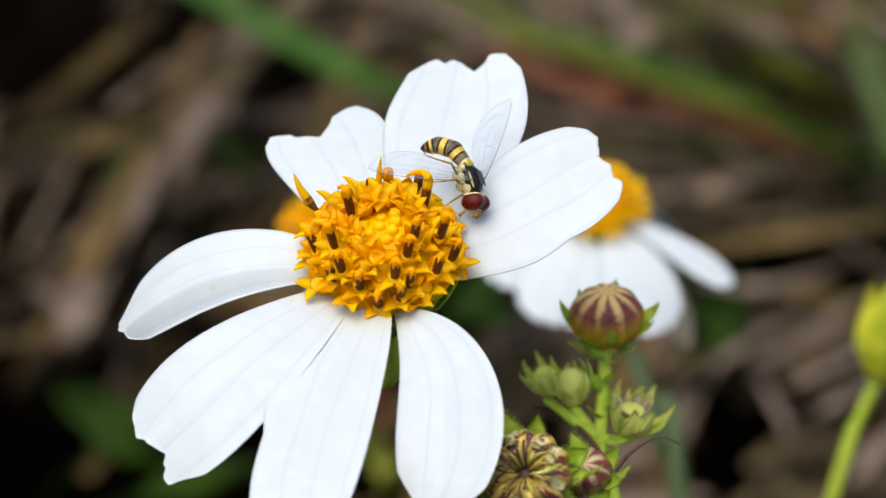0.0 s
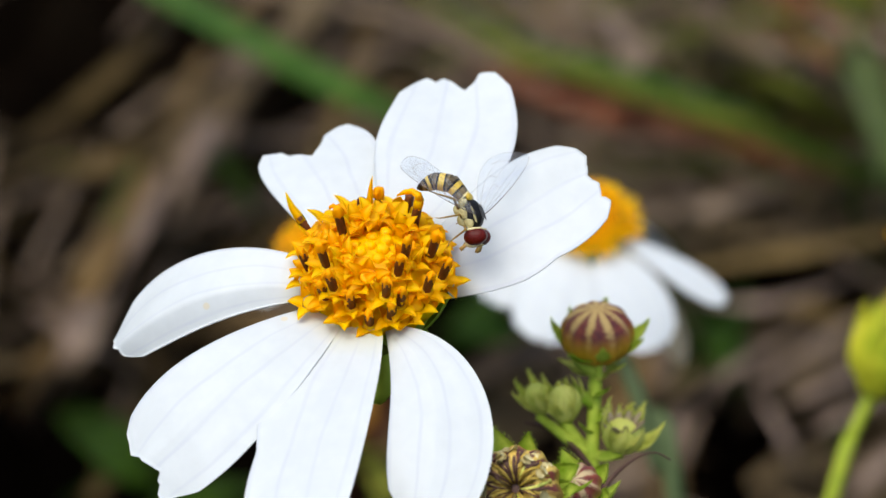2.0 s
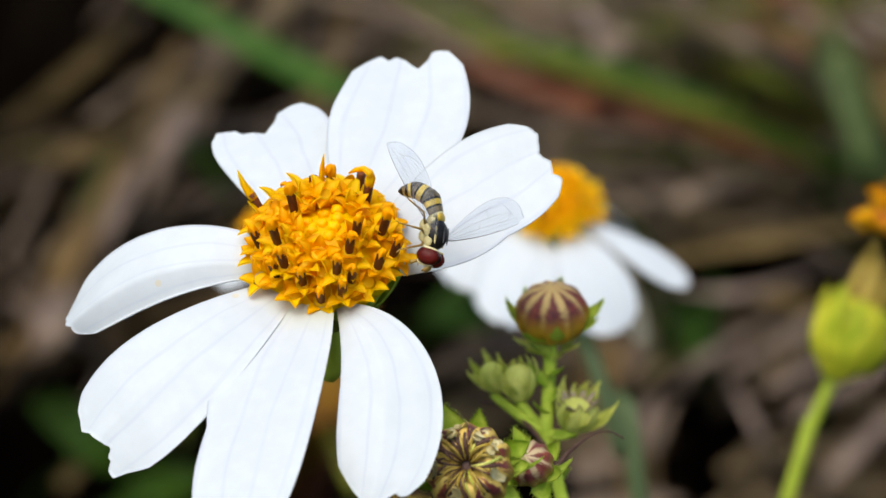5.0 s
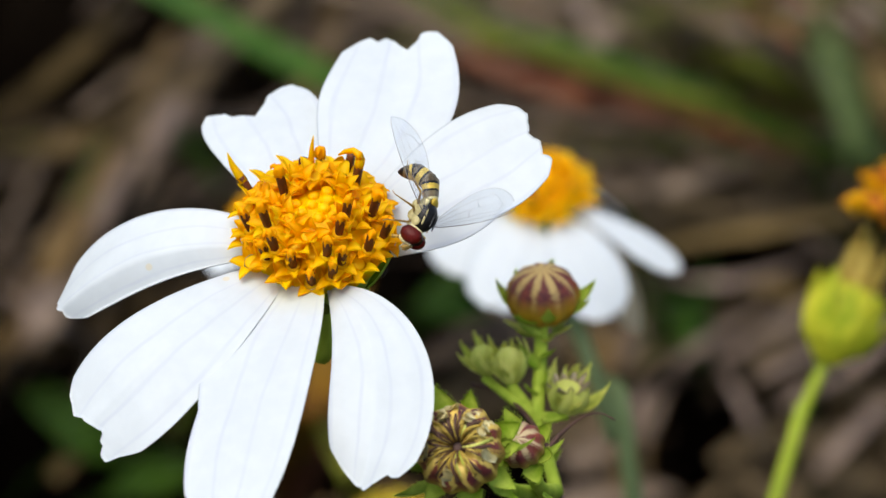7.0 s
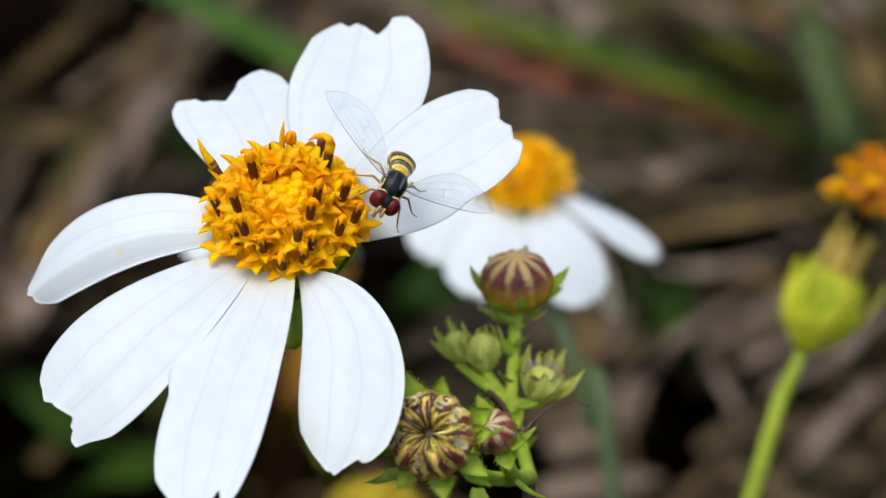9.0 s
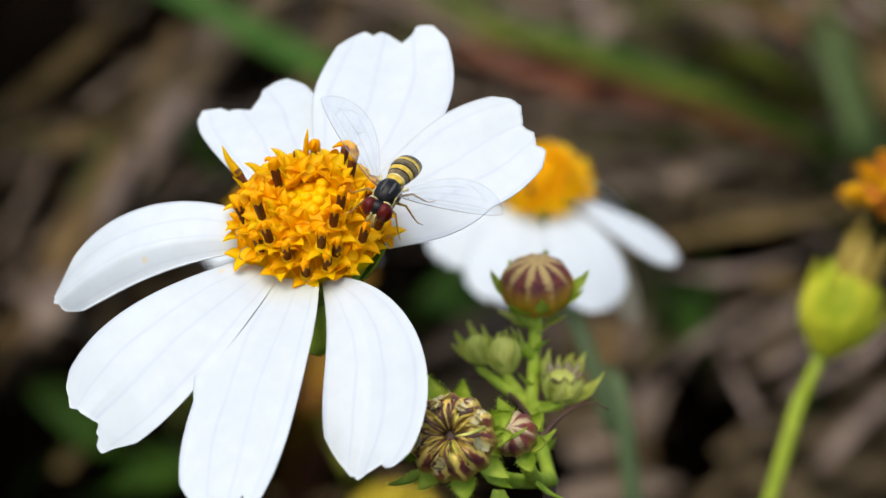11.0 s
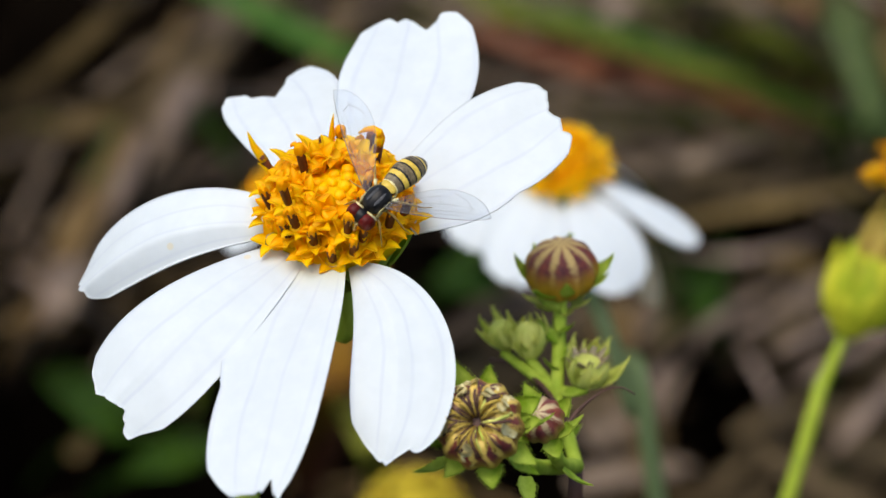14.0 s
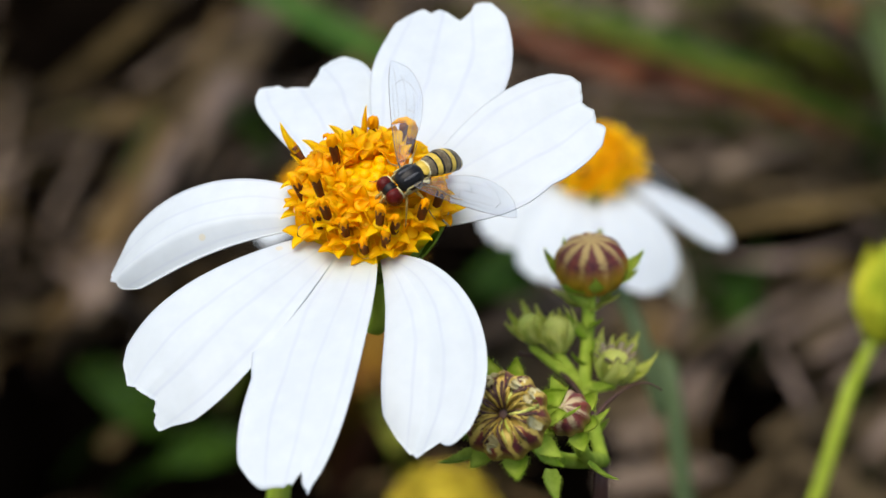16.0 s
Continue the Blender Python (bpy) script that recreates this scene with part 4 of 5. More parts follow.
def hoverfly():
    root = tagged(empty("hoverfly", 0, 0, 0.21), "small hoverfly with black and yellow banded abdomen and dark red eyes", "fly")
    # thorax: shiny black back, pale yellow flanks, yellow scutellum
    v, f = ellipsoid(0.88, 0.74, 0.66, shape=lambda p: Vector((p.x, p.y, p.z * (1.0 if p.z > 0 else 0.9) + 0.06)))
    link_mesh("thorax", v, f, FLY_BLACK, root, "glossy black thorax")
    for side in (-1, 1):
        pieces = [shifted(ellipsoid(0.34, 0.075, 0.27, 8, 10), x, 0.62 * side * k, z) for x, z, k in ((0.48, -0.12, 1.0), (-0.1, -0.2, 1.08), (-0.62, -0.10, 0.86), (0.2, -0.48, 0.8), (-0.4, -0.5, 0.75))]
        link_mesh("flank", *join(*pieces), FLY_FLANK, root, "pale yellow flank plates")
        link_mesh("flank_stripe", *shifted(ellipsoid(0.5, 0.06, 0.07, 10, 10), 0.16, 0.64 * side, 0.30), FLY_FLANK, root)
        v, f = tube([(-0.45, 0.6 * side, 0.1), (-0.75, 0.85 * side, 0.12)], [0.05, 0.13], 8)
        link_mesh("haltere", v, f, FLY_PALE, root)
    for side in (-1, 1):
        link_mesh("back_stripe", *shifted(ellipsoid(0.50, 0.10, 0.05, 10, 10), 0.08, 0.26 * side, 0.66), FLY_GREY_DUST, root, "grey dusted stripe")
    link_mesh("scutellum", *shifted(ellipsoid(0.30, 0.50, 0.18, 10, 16), -0.90, 0, 0.26), FLY_YELLOW, root, "amber scutellum")
    # head: two large red eyes, pale face, short antennae
    v, f = ellipsoid(0.46, 0.68, 0.62)
    head = link_mesh("head", v, f, FLY_BLACK, root, m=pose(1.24 * MM, 0, -0.10 * MM, 0, 14, 0) @ Matrix.Scale(1.0, 4))
    for side in (-1, 1):
        link_mesh("eye", *shifted(ellipsoid(0.50, 0.46, 0.66, 14, 20), 0.04, 0.43 * side, 0.03), FLY_EYE, head, "dark red compound eye")
        link_mesh("eye_rim", *shifted(ellipsoid(0.10, 0.36, 0.58, 10, 18), -0.36, 0.40 * side, -0.06), FLY_PALE, head)
        v, f = tube([(0.42, 0.10 * side, 0.18), (0.62, 0.14 * side, 0.16), (0.76, 0.18 * side, 0.02), (0.90, 0.20 * side, -0.12)], [0.06, 0.07, 0.12, 0.05], 8)
        link_mesh("antenna", v, f, FLY_LEG, head)
        link_mesh("face_stripe", *shifted(ellipsoid(0.10, 0.07, 0.46, 8, 10), 0.49, 0.15 * side, -0.12), FLY_PALE, head)
    link_mesh("face", *shifted(ellipsoid(0.24, 0.26, 0.44, 10, 12), 0.36, 0, -0.26), FLY_PALE, head, "pale yellow face")
    v, f = tube([(0.36, 0, -0.55), (0.5, 0, -0.8), (0.62, 0, -1.0)], [0.10, 0.09, 0.13], 8)
    link_mesh("proboscis", v, f, FLY_LEG, head)
    # legs
    for side in (-1, 1):
        for x, reach, back in ((0.55, 0.9, 0.55), (0.05, 1.3, -0.15), (-0.45, 1.2, -1.05)):
            y = 0.45 * side
            pts = [(x, y, -0.45), (x + back * 0.5, y + side * reach * 0.55, -0.35), (x + back, y + side * reach * 0.95, -1.05), (x + back * 1.25, y + side * reach * 1.15, -1.35), (x + back * 1.6, y + side * reach * 1.4, -1.42)]
            v, f = tube(pts, [0.085, 0.07, 0.045, 0.03, 0.02], 8)
            link_mesh("leg", v, f, FLY_LEG, root)
    parts = [abdomen_part(root, "abdomen_front", 0.0, 1.3), abdomen_part(root, "abdomen_middle", 1.2, 2.25), abdomen_part(root, "abdomen_tip", 2.15, 3.3)]
    return root, wing_part(root, "clear veined wing"), wing_part(root, "clear veined wing"), parts


fly, right_wing, left_wing, abdomen = hoverfly()


# ---- ground, litter and grass ----
def ground_sheet():
    far = np.array([1, 1.4, 2, 3, 5, 8, 14, 25, 45, 80])
    xs = np.unique(np.round(np.concatenate([np.linspace(-0.16, 0.16, 97), np.linspace(-0.8, 0.8, 41), far, -far]), 4))
    ys = np.unique(np.round(np.concatenate([np.linspace(0.2, 0.62, 121), np.linspace(-0.4, 1.2, 41), 0.4 + far, 0.4 - far]), 4))
    verts = []
    for x in xs:
        for y in ys:
            d = math.hypot(x, y - 0.4)
            h = 0.012 * noise.noise((x * 22, y * 16, 0)) + 0.006 * noise.noise((x * 61, y * 51, 3)) + 0.05 * min(1, d / 6) * noise.noise((x * 0.4, y * 0.4, 8))
            if abs(x) < 0.3 and 0.1 < y < 0.8:
                h -= 0.045 * min(1.0, max(0.0, 0.04 - noise.noise((x * 42, y * 24, 21))) / 0.18)
            for bx, by, br in SHADE_HOLLOWS:
                h -= 0.10 * math.exp(-((x - bx) ** 2 + ((y - by) / 1.4) ** 2) / br ** 2)
            verts.append((x / MM, y / MM, (h - 0.010) / MM))
    n, m = len(xs), len(ys)
    tagged(link_mesh("ground", verts, grid_faces(n, m, flip=True), SHADED_SOIL), "soil under dry grass, coloured near black for deep shade", "ground", kind="structure")


def ribbon(points, width, fold=0.25, n=14, taper=0.25, root_w=0.6):
    """Grass blade along a path: a shallow V in section, with thickness, tapering to its tip."""
    pts = curve_points(points, n)
    top, low = [], []
    for i in range(n + 1):
        t = (pts[min(i + 1, n)] - pts[max(i - 1, 0)]).normalized()
        side = t.cross(Vector((0, -0.5, 0.87)))
        side = side.normalized() if side.length > 1e-4 else Vector((1, 0, 0))
        up = side.cross(t)
        s = i / n
        w = width * 0.5 * min(1.0, root_w + s * 2, max(0.03, (1 - s) / taper))
        for v in (-1, -0.5, 0, 0.5, 1):
            q = pts[i] + side * (w * v) + up * (abs(v) * w * fold)
            top.append(q)
            low.append(q - up * (0.12 + 0.06 * w))
    o = len(top)
    f = grid_faces(n + 1, 5) + grid_faces(n + 1, 5, off=o, flip=True)
    for i in range(n):
        f.append((i * 5, (i + 1) * 5, (i + 1) * 5 + o, i * 5 + o))
        f.append((i * 5 + 4, i * 5 + 4 + o, (i + 1) * 5 + 4 + o, (i + 1) * 5 + 4))
    return top + low, f


def litter(name, label, count, xr, yr, seed, lengths, widths, mat, tall, dirs, bare=(), category="dry grass", clump=-1.0):
    """Many dry blades, lying and leaning at random, as one mesh."""
    rnd = random.Random(seed)
    verts, faces = [], []
    for _ in range(count):
        x, y = rnd.uniform(*xr), rnd.uniform(*yr)
        a = radians(rnd.choice(dirs) + rnd.gauss(0, 25))
        ln, w = rnd.uniform(*lengths), rnd.uniform(*widths)
        z0 = rnd.uniform(-4, 6)
        rise = tall * rnd.random() ** 2
        mx, my = x + math.cos(a) * ln * MM / 2, y + math.sin(a) * ln * MM / 2
        if noise.noise((mx * 42, my * 24, 21)) < clump:
            continue
        spots = [(x + math.cos(a) * ln * MM * k, y + math.sin(a) * ln * MM * k + 1.7 * (z0 + rise * k) * MM) for k in (0.2, 0.5, 0.8)]
        if any(math.hypot(px - bx, (py - by) / 1.7) < br for bx, by, br in bare for px, py in spots):
            continue
        p = Vector((x / MM, y / MM, z0))
        d = Vector((math.cos(a), math.sin(a), 0))
        bend = Vector((-d.y, d.x, 0)) * rnd.uniform(-0.15, 0.15) * ln
        v, f = ribbon([p, p + d * ln * 0.5 + bend + Vector((0, 0, rise)), p + d * ln + Vector((0, 0, rise * rnd.uniform(-0.1, 1.3)))], w, rnd.uniform(-0.5, 0.5), 6, 0.4)
        o = len(verts)
        verts += v
        faces += [tuple(i + o for i in q) for q in f]
    return tagged(link_mesh(name, verts, faces, mat), label, category, kind="stuff")


def blade(points, width, mat, label, category="grass blade", group="grass blades", name="grass_blade", taper=0.25, fold=0.25):
    p = [Vector(q) for q in points]
    v, f = ribbon([q / MM for q in p], width, fold, 20, taper)
    return tagged(link_mesh(name, v, f, mat), label, category, group)


def dry_leaf(x, y, z, length, width, turn, tip, mat, label, seed):
    rnd = random.Random(seed)
    v, f = leaf_piece(length, width, rnd.uniform(-50, 50), rnd.uniform(-0.4, 0.4), 0.3, 10, 7)
    v = [(q[0] - length / 2, q[1] * (1 + 0.15 * math.sin(q[0] * 0.5 + seed)), q[2]) for q in v]
    ob = link_mesh("dry_leaf", v, f, mat, m=pose(x, y, z, rnd.uniform(-20, 20), tip, turn))
    return tagged(ob, label, "dead leaf", "dead leaves in the litter")


# hollows where the soil shows, sunk deep to blacken the litter's shaded gaps
SHADE_HOLLOWS = [(0.064, 0.356, 0.008), (0.077, 0.354, 0.009), (0.083, 0.344, 0.008), (0.050, 0.291, 0.011), (0.055, 0.352, 0.009), (-0.080, 0.452, 0.022), (-0.068, 0.439, 0.010), (-0.058, 0.458, 0.010), (-0.081, 0.421, 0.010), (-0.035, 0.431, 0.013), (-0.003, 0.336, 0.012), (0.048, 0.323, 0.008), (-0.036, 0.431, 0.009), (-0.079, 0.444, 0.011), (0.053, 0.405, 0.008), (0.064, 0.404, 0.008), (0.019, 0.418, 0.009), (-0.079, 0.423, 0.008), (-0.060, 0.312, 0.010), (-0.066, 0.299, 0.010), (-0.036, 0.282, 0.010), (0.070, 0.463, 0.007), (0.049, 0.307, 0.008), (0.053, 0.302, 0.008), (0.044, 0.310, 0.006), (-0.063, 0.287, 0.012), (-0.067, 0.28, 0.014), (-0.056, 0.296, 0.008)]
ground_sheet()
blade([(-0.1373, 0.5753, 0.0000), (-0.0691, 0.4157, 0.0400), (-0.0257, 0.3365, 0.0550), (-0.0015, 0.3390, 0.0400), (0.0191, 0.3667, 0.0100)], 5, GRASS, "broad green grass blade arching over the litter")
blade([(-0.0305, 0.5236, 0.0000), (0.0044, 0.3615, 0.0500), (0.0290, 0.3389, 0.0500), (0.0567, 0.3262, 0.0450), (0.1061, 0.3759, 0.0000)], 2.2, GRASS_OLIVE, "olive green grass blade lying across dry stalks")
blade([(0.0382, 0.4387, 0.0000), (0.0540, 0.3507, 0.0350), (0.0768, 0.3429, 0.0300), (0.1173, 0.3781, 0.0000)], 3.6, GRASS_DARK, "dark green grass blade in the litter")
blade([(0.0943, 0.3362, 0.0000), (0.0843, 0.3304, 0.0300), (0.0754, 0.3324, 0.0500), (0.0718, 0.3676, 0.0550)], 2.2, GRASS_DULL, "slender dull green grass blade")
blade([(-0.0009, 0.4521, 0.0000), (0.0211, 0.3718, 0.0300), (0.0374, 0.3615, 0.0300), (0.0651, 0.4059, 0.0000)], 5, STRAW_RED, "rust red dry grass blade", "dry stalk", "dry stalks", "dry_stalk")
blade([(0.0342, 0.4953, 0.0000), (0.0508, 0.3824, 0.0400), (0.0681, 0.3634, 0.0400), (0.0974, 0.3989, 0.0100)], 4.5, STRAW_GREY, "pinkish grey dry grass stalk", "dry stalk", "dry stalks", "dry_stalk")
blade([(0.0419, 0.5268, 0.0000), (0.0656, 0.3948, 0.0400), (0.0931, 0.3764, 0.0300), (0.1124, 0.4207, 0.0000)], 4.5, STRAW_RED, "curved brown dry grass blade", "dry stalk", "dry stalks", "dry_stalk")
blade([(-0.0219, 0.5045, 0.0000), (-0.0301, 0.3728, 0.0400), (-0.0456, 0.3326, 0.0400), (-0.0630, 0.3650, 0.0000)], 5.5, STRAW_GREY, "grey-brown dry grass stalk", "dry stalk", "dry stalks", "dry_stalk")
blade([(-0.0514, 0.4521, 0.0000), (-0.0511, 0.3451, 0.0300), (-0.0587, 0.3031, 0.0300), (-0.0740, 0.3097, 0.0000)], 5, STRAW_TAN, "long tan dry grass stalk", "dry stalk", "dry stalks", "dry_stalk")
blade([(-0.0521, 0.5139, 0.0000), (-0.0557, 0.3879, 0.0350), (-0.0706, 0.3649, 0.0300), (-0.0967, 0.3917, 0.0000)], 4, STRAW, "thin brown dry grass stalk", "dry stalk", "dry stalks", "dry_stalk")
blade([(-0.0912, 0.3917, 0.0000), (-0.0660, 0.3429, 0.0300), (-0.0492, 0.3581, 0.0300), (-0.0370, 0.4521, 0.0000)], 4, STRAW, "thin brown dry grass stalk", "dry stalk", "dry stalks", "dry_stalk")
blade([(0.0294, 0.3523, 0.0000), (0.0485, 0.3106, 0.0300), (0.0671, 0.3086, 0.0350), (0.1070, 0.3826, 0.0000)], 3, STRAW, "ochre dry grass blade", "dry stalk", "dry stalks", "dry_stalk")
blade([(-0.0073, 0.3097, 0.0000), (0.0064, 0.2762, 0.0300), (0.0194, 0.2920, 0.0300), (0.0350, 0.3607, 0.0000)], 5, STRAW_PALE, "grey-tan dry grass stalk", "dry stalk", "dry stalks", "dry_stalk")
blade([(0.0534, 0.4361, 0.0000), (0.0603, 0.3500, 0.0500), (0.0740, 0.3569, 0.0500), (0.1102, 0.4745, 0.0000)], 3.5, STRAW_TAN, "long tan dry grass stalk", "dry stalk", "dry stalks", "dry_stalk")
blade([(0.0942, 0.4862, 0.0000), (0.0843, 0.3611, 0.0400), (0.0891, 0.3451, 0.0300), (0.0987, 0.3693, 0.0000)], 6, STRAW, "curved brown dry grass blade", "dry stalk", "dry stalks", "dry_stalk")
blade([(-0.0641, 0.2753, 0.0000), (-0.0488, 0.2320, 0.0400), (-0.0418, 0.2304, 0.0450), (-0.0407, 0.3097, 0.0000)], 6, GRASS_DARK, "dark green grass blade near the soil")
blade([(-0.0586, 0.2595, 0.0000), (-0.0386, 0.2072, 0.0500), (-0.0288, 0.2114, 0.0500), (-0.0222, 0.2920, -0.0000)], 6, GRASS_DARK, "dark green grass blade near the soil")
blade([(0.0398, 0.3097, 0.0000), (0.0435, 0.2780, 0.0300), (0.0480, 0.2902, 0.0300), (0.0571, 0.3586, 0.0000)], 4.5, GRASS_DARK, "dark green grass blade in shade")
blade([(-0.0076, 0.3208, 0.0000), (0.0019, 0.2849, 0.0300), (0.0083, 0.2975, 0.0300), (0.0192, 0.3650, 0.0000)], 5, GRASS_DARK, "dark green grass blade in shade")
blade([(-0.0192, 0.2673, 0.0000), (-0.0110, 0.2184, 0.0500), (-0.0094, 0.2249, 0.0600), (-0.0118, 0.2468, 0.0600)], 6, STRAW_RED, "rust brown dry grass stalk", "dry stalk", "dry stalks", "dry_stalk")
blade([(0.0275, 0.4491, 0.0000), (0.0341, 0.3469, 0.0450), (0.0447, 0.3279, 0.0500), (0.0568, 0.3317, 0.0450), (0.0812, 0.4117, 0.0000)], 2.2, GRASS_OLIVE, "yellowish olive grass blade across dry stalks")
blade([(-0.0041, 0.4807, 0.0000), (0.0163, 0.3639, 0.0450), (0.0337, 0.3412, 0.0500), (0.0542, 0.3358, 0.0450), (0.0846, 0.4012, 0.0000)], 2.2, GRASS, "slender green grass blade across dry stalks")
blade([(0.0204, 0.4578, 0.0000), (0.0358, 0.3424, 0.0450), (0.0518, 0.3295, 0.0450), (0.0686, 0.3296, 0.0400), (0.0960, 0.3849, 0.0000)], 2.4, GRASS_DARK, "slender dark green grass blade across dry stalks")
blade([(0.0249, 0.4416, 0.0000), (0.0382, 0.3467, 0.0400), (0.0514, 0.3359, 0.0400), (0.0683, 0.3420, 0.0300), (0.0850, 0.3849, 0.0000)], 2.6, STRAW_RED, "thin rust red dry grass blade", "dry stalk", "dry stalks", "dry_stalk")
blade([(0.0774, 0.4864, 0.0000), (0.0700, 0.3501, 0.0500), (0.0712, 0.3123, 0.0550), (0.0730, 0.2961, 0.0500), (0.0855, 0.3608, 0.0000)], 1.6, GRASS_DULL, "slender grey-green grass blade")
blade([(0.0887, 0.4864, 0.0000), (0.0768, 0.3478, 0.0500), (0.0756, 0.3102, 0.0550), (0.0764, 0.2942, 0.0500), (0.0887, 0.3608, 0.0000)], 1.8, GRASS_DULL, "slender grey-green grass blade")
blade([(0.0485, 0.4865, 0.0000), (0.0567, 0.3801, 0.0400), (0.0682, 0.3490, 0.0450), (0.0978, 0.4084, 0.0000)], 1.8, STRAW_PALE, "thin pinkish tan dry stalk", "dry stalk", "dry stalks", "dry_stalk")
blade([(0.0598, 0.4865, 0.0000), (0.0649, 0.3777, 0.0400), (0.0744, 0.3512, 0.0450), (0.1020, 0.4233, 0.0000)], 1.8, STRAW_RED, "thin rust brown dry stalk", "dry stalk", "dry stalks", "dry_stalk")
blade([(-0.0374, 0.4524, 0.0000), (-0.0372, 0.3479, 0.0400), (-0.0414, 0.3245, 0.0400), (-0.0559, 0.3652, 0.0000)], 2.0, STRAW_PALE, "thin pale grey dry stalk", "dry stalk", "dry stalks", "dry_stalk")
blade([(-0.0412, 0.4364, 0.0000), (-0.0401, 0.3328, 0.0400), (-0.0450, 0.3105, 0.0400), (-0.0596, 0.3484, 0.0000)], 1.8, STRAW_PALE, "thin pale grey dry stalk", "dry stalk", "dry stalks", "dry_stalk")
blade([(-0.0581, 0.3652, 0.0000), (-0.0530, 0.2773, 0.0400), (-0.0557, 0.2620, 0.0400), (-0.0706, 0.3027, 0.0000)], 2.2, STRAW_PALE, "thin pale tan dry stalk", "dry stalk", "dry stalks", "dry_stalk")
blade([(0.0824, 0.4859, 0.0000), (0.0720, 0.3453, 0.0500), (0.0698, 0.2927, 0.0650), (0.0743, 0.2905, 0.0550), (0.0900, 0.3626, 0.0000)], 2.6, GRASS_DULL, "dull grey-green grass blade")
blade([(0.0527, 0.4714, 0.0000), (0.0582, 0.3623, 0.0450), (0.0684, 0.3509, 0.0450), (0.0967, 0.4179, 0.0000)], 4.5, STRAW_PALE, "pinkish tan dry grass stalk", "dry stalk", "dry stalks", "dry_stalk")
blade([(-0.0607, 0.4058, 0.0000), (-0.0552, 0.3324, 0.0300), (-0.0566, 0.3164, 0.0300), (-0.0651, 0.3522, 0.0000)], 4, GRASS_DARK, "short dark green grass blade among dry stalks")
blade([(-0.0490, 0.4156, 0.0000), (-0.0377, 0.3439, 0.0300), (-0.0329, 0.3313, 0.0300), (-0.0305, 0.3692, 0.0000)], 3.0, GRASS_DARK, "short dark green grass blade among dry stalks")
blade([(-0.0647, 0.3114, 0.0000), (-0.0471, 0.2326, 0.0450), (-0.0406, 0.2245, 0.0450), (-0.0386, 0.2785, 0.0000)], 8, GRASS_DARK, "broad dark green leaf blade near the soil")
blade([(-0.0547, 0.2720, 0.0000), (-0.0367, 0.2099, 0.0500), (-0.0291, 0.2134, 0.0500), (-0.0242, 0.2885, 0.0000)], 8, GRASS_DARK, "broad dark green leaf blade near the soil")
blade([(-0.0196, 0.2704, 0.0000), (-0.0123, 0.2169, 0.0500), (-0.0100, 0.2175, 0.0600), (-0.0096, 0.2371, 0.0600)], 1.8, GRASS_OLIVE, "slender olive grass blade behind the flower")
blade([(0.0383, 0.3061, 0.0000), (0.0438, 0.2729, 0.0300), (0.0527, 0.2832, 0.0300), (0.0726, 0.3483, 0.0000)], 1.8, STRAW_LIGHT, "thin pinkish grey dry stalk", "dry stalk", "dry stalks", "dry_stalk")
blade([(0.0443, 0.3098, 0.0000), (0.0501, 0.2729, 0.0300), (0.0598, 0.2815, 0.0300), (0.0805, 0.3442, 0.0000)], 1.6, STRAW_LIGHT, "thin pinkish grey dry stalk", "dry stalk", "dry stalks", "dry_stalk")
blade([(0.0519, 0.3061, 0.0000), (0.0559, 0.2679, 0.0300), (0.0646, 0.2746, 0.0300), (0.0855, 0.3343, 0.0000)], 2.0, STRAW_LIGHT, "thin pinkish grey dry stalk", "dry stalk", "dry stalks", "dry_stalk")
blade([(0.0559, 0.2955, 0.0000), (0.0588, 0.2597, 0.0300), (0.0664, 0.2662, 0.0300), (0.0864, 0.3246, 0.0000)], 1.8, STRAW_LIGHT, "thin pinkish grey dry stalk", "dry stalk", "dry stalks", "dry_stalk")
blade([(0.0535, 0.3285, 0.0000), (0.0521, 0.2646, 0.0300), (0.0546, 0.2517, 0.0300), (0.0621, 0.2786, 0.0000)], 1.4, STRAW_LIGHT, "thin pinkish grey dry stalk", "dry stalk", "dry stalks", "dry_stalk")
blade([(0.0416, 0.3524, 0.0000), (0.0482, 0.2976, 0.0300), (0.0587, 0.2994, 0.0300), (0.0802, 0.3608, 0.0000)], 2.0, STRAW_LIGHT, "thin pinkish grey dry stalk", "dry stalk", "dry stalks", "dry_stalk")
blade([(-0.0086, 0.2690, 0.0000), (-0.0044, 0.1781, 0.0700), (-0.0066, 0.1808, 0.0750), (-0.0175, 0.3098, 0.0000)], 3.5, GRASS_OLIVE, "broad olive grass blade behind the flower")
blade([(-0.0162, 0.3285, 0.0000), (-0.0114, 0.2348, 0.0500), (-0.0126, 0.2214, 0.0500), (-0.0183, 0.2804, 0.0000)], 5, STRAW_OCHRE, "broad rusty ochre dry grass blade", "dry stalk", "dry stalks", "dry_stalk")
blade([(-0.0087, 0.3525, 0.0000), (-0.0087, 0.2119, 0.0700), (-0.0104, 0.1874, 0.0750), (-0.0218, 0.2754, 0.0000)], 4.5, STRAW_OCHRE, "broad rusty ochre dry grass blade", "dry stalk", "dry stalks", "dry_stalk")
blade([(0.0618, 0.2754, 0.0000), (0.0663, 0.2589, 0.0200), (0.0749, 0.2718, 0.0200), (0.0914, 0.3171, 0.0000)], 2.6, STRAW_LIGHT, "pinkish grey dry grass blade", "dry stalk", "dry stalks", "dry_stalk")
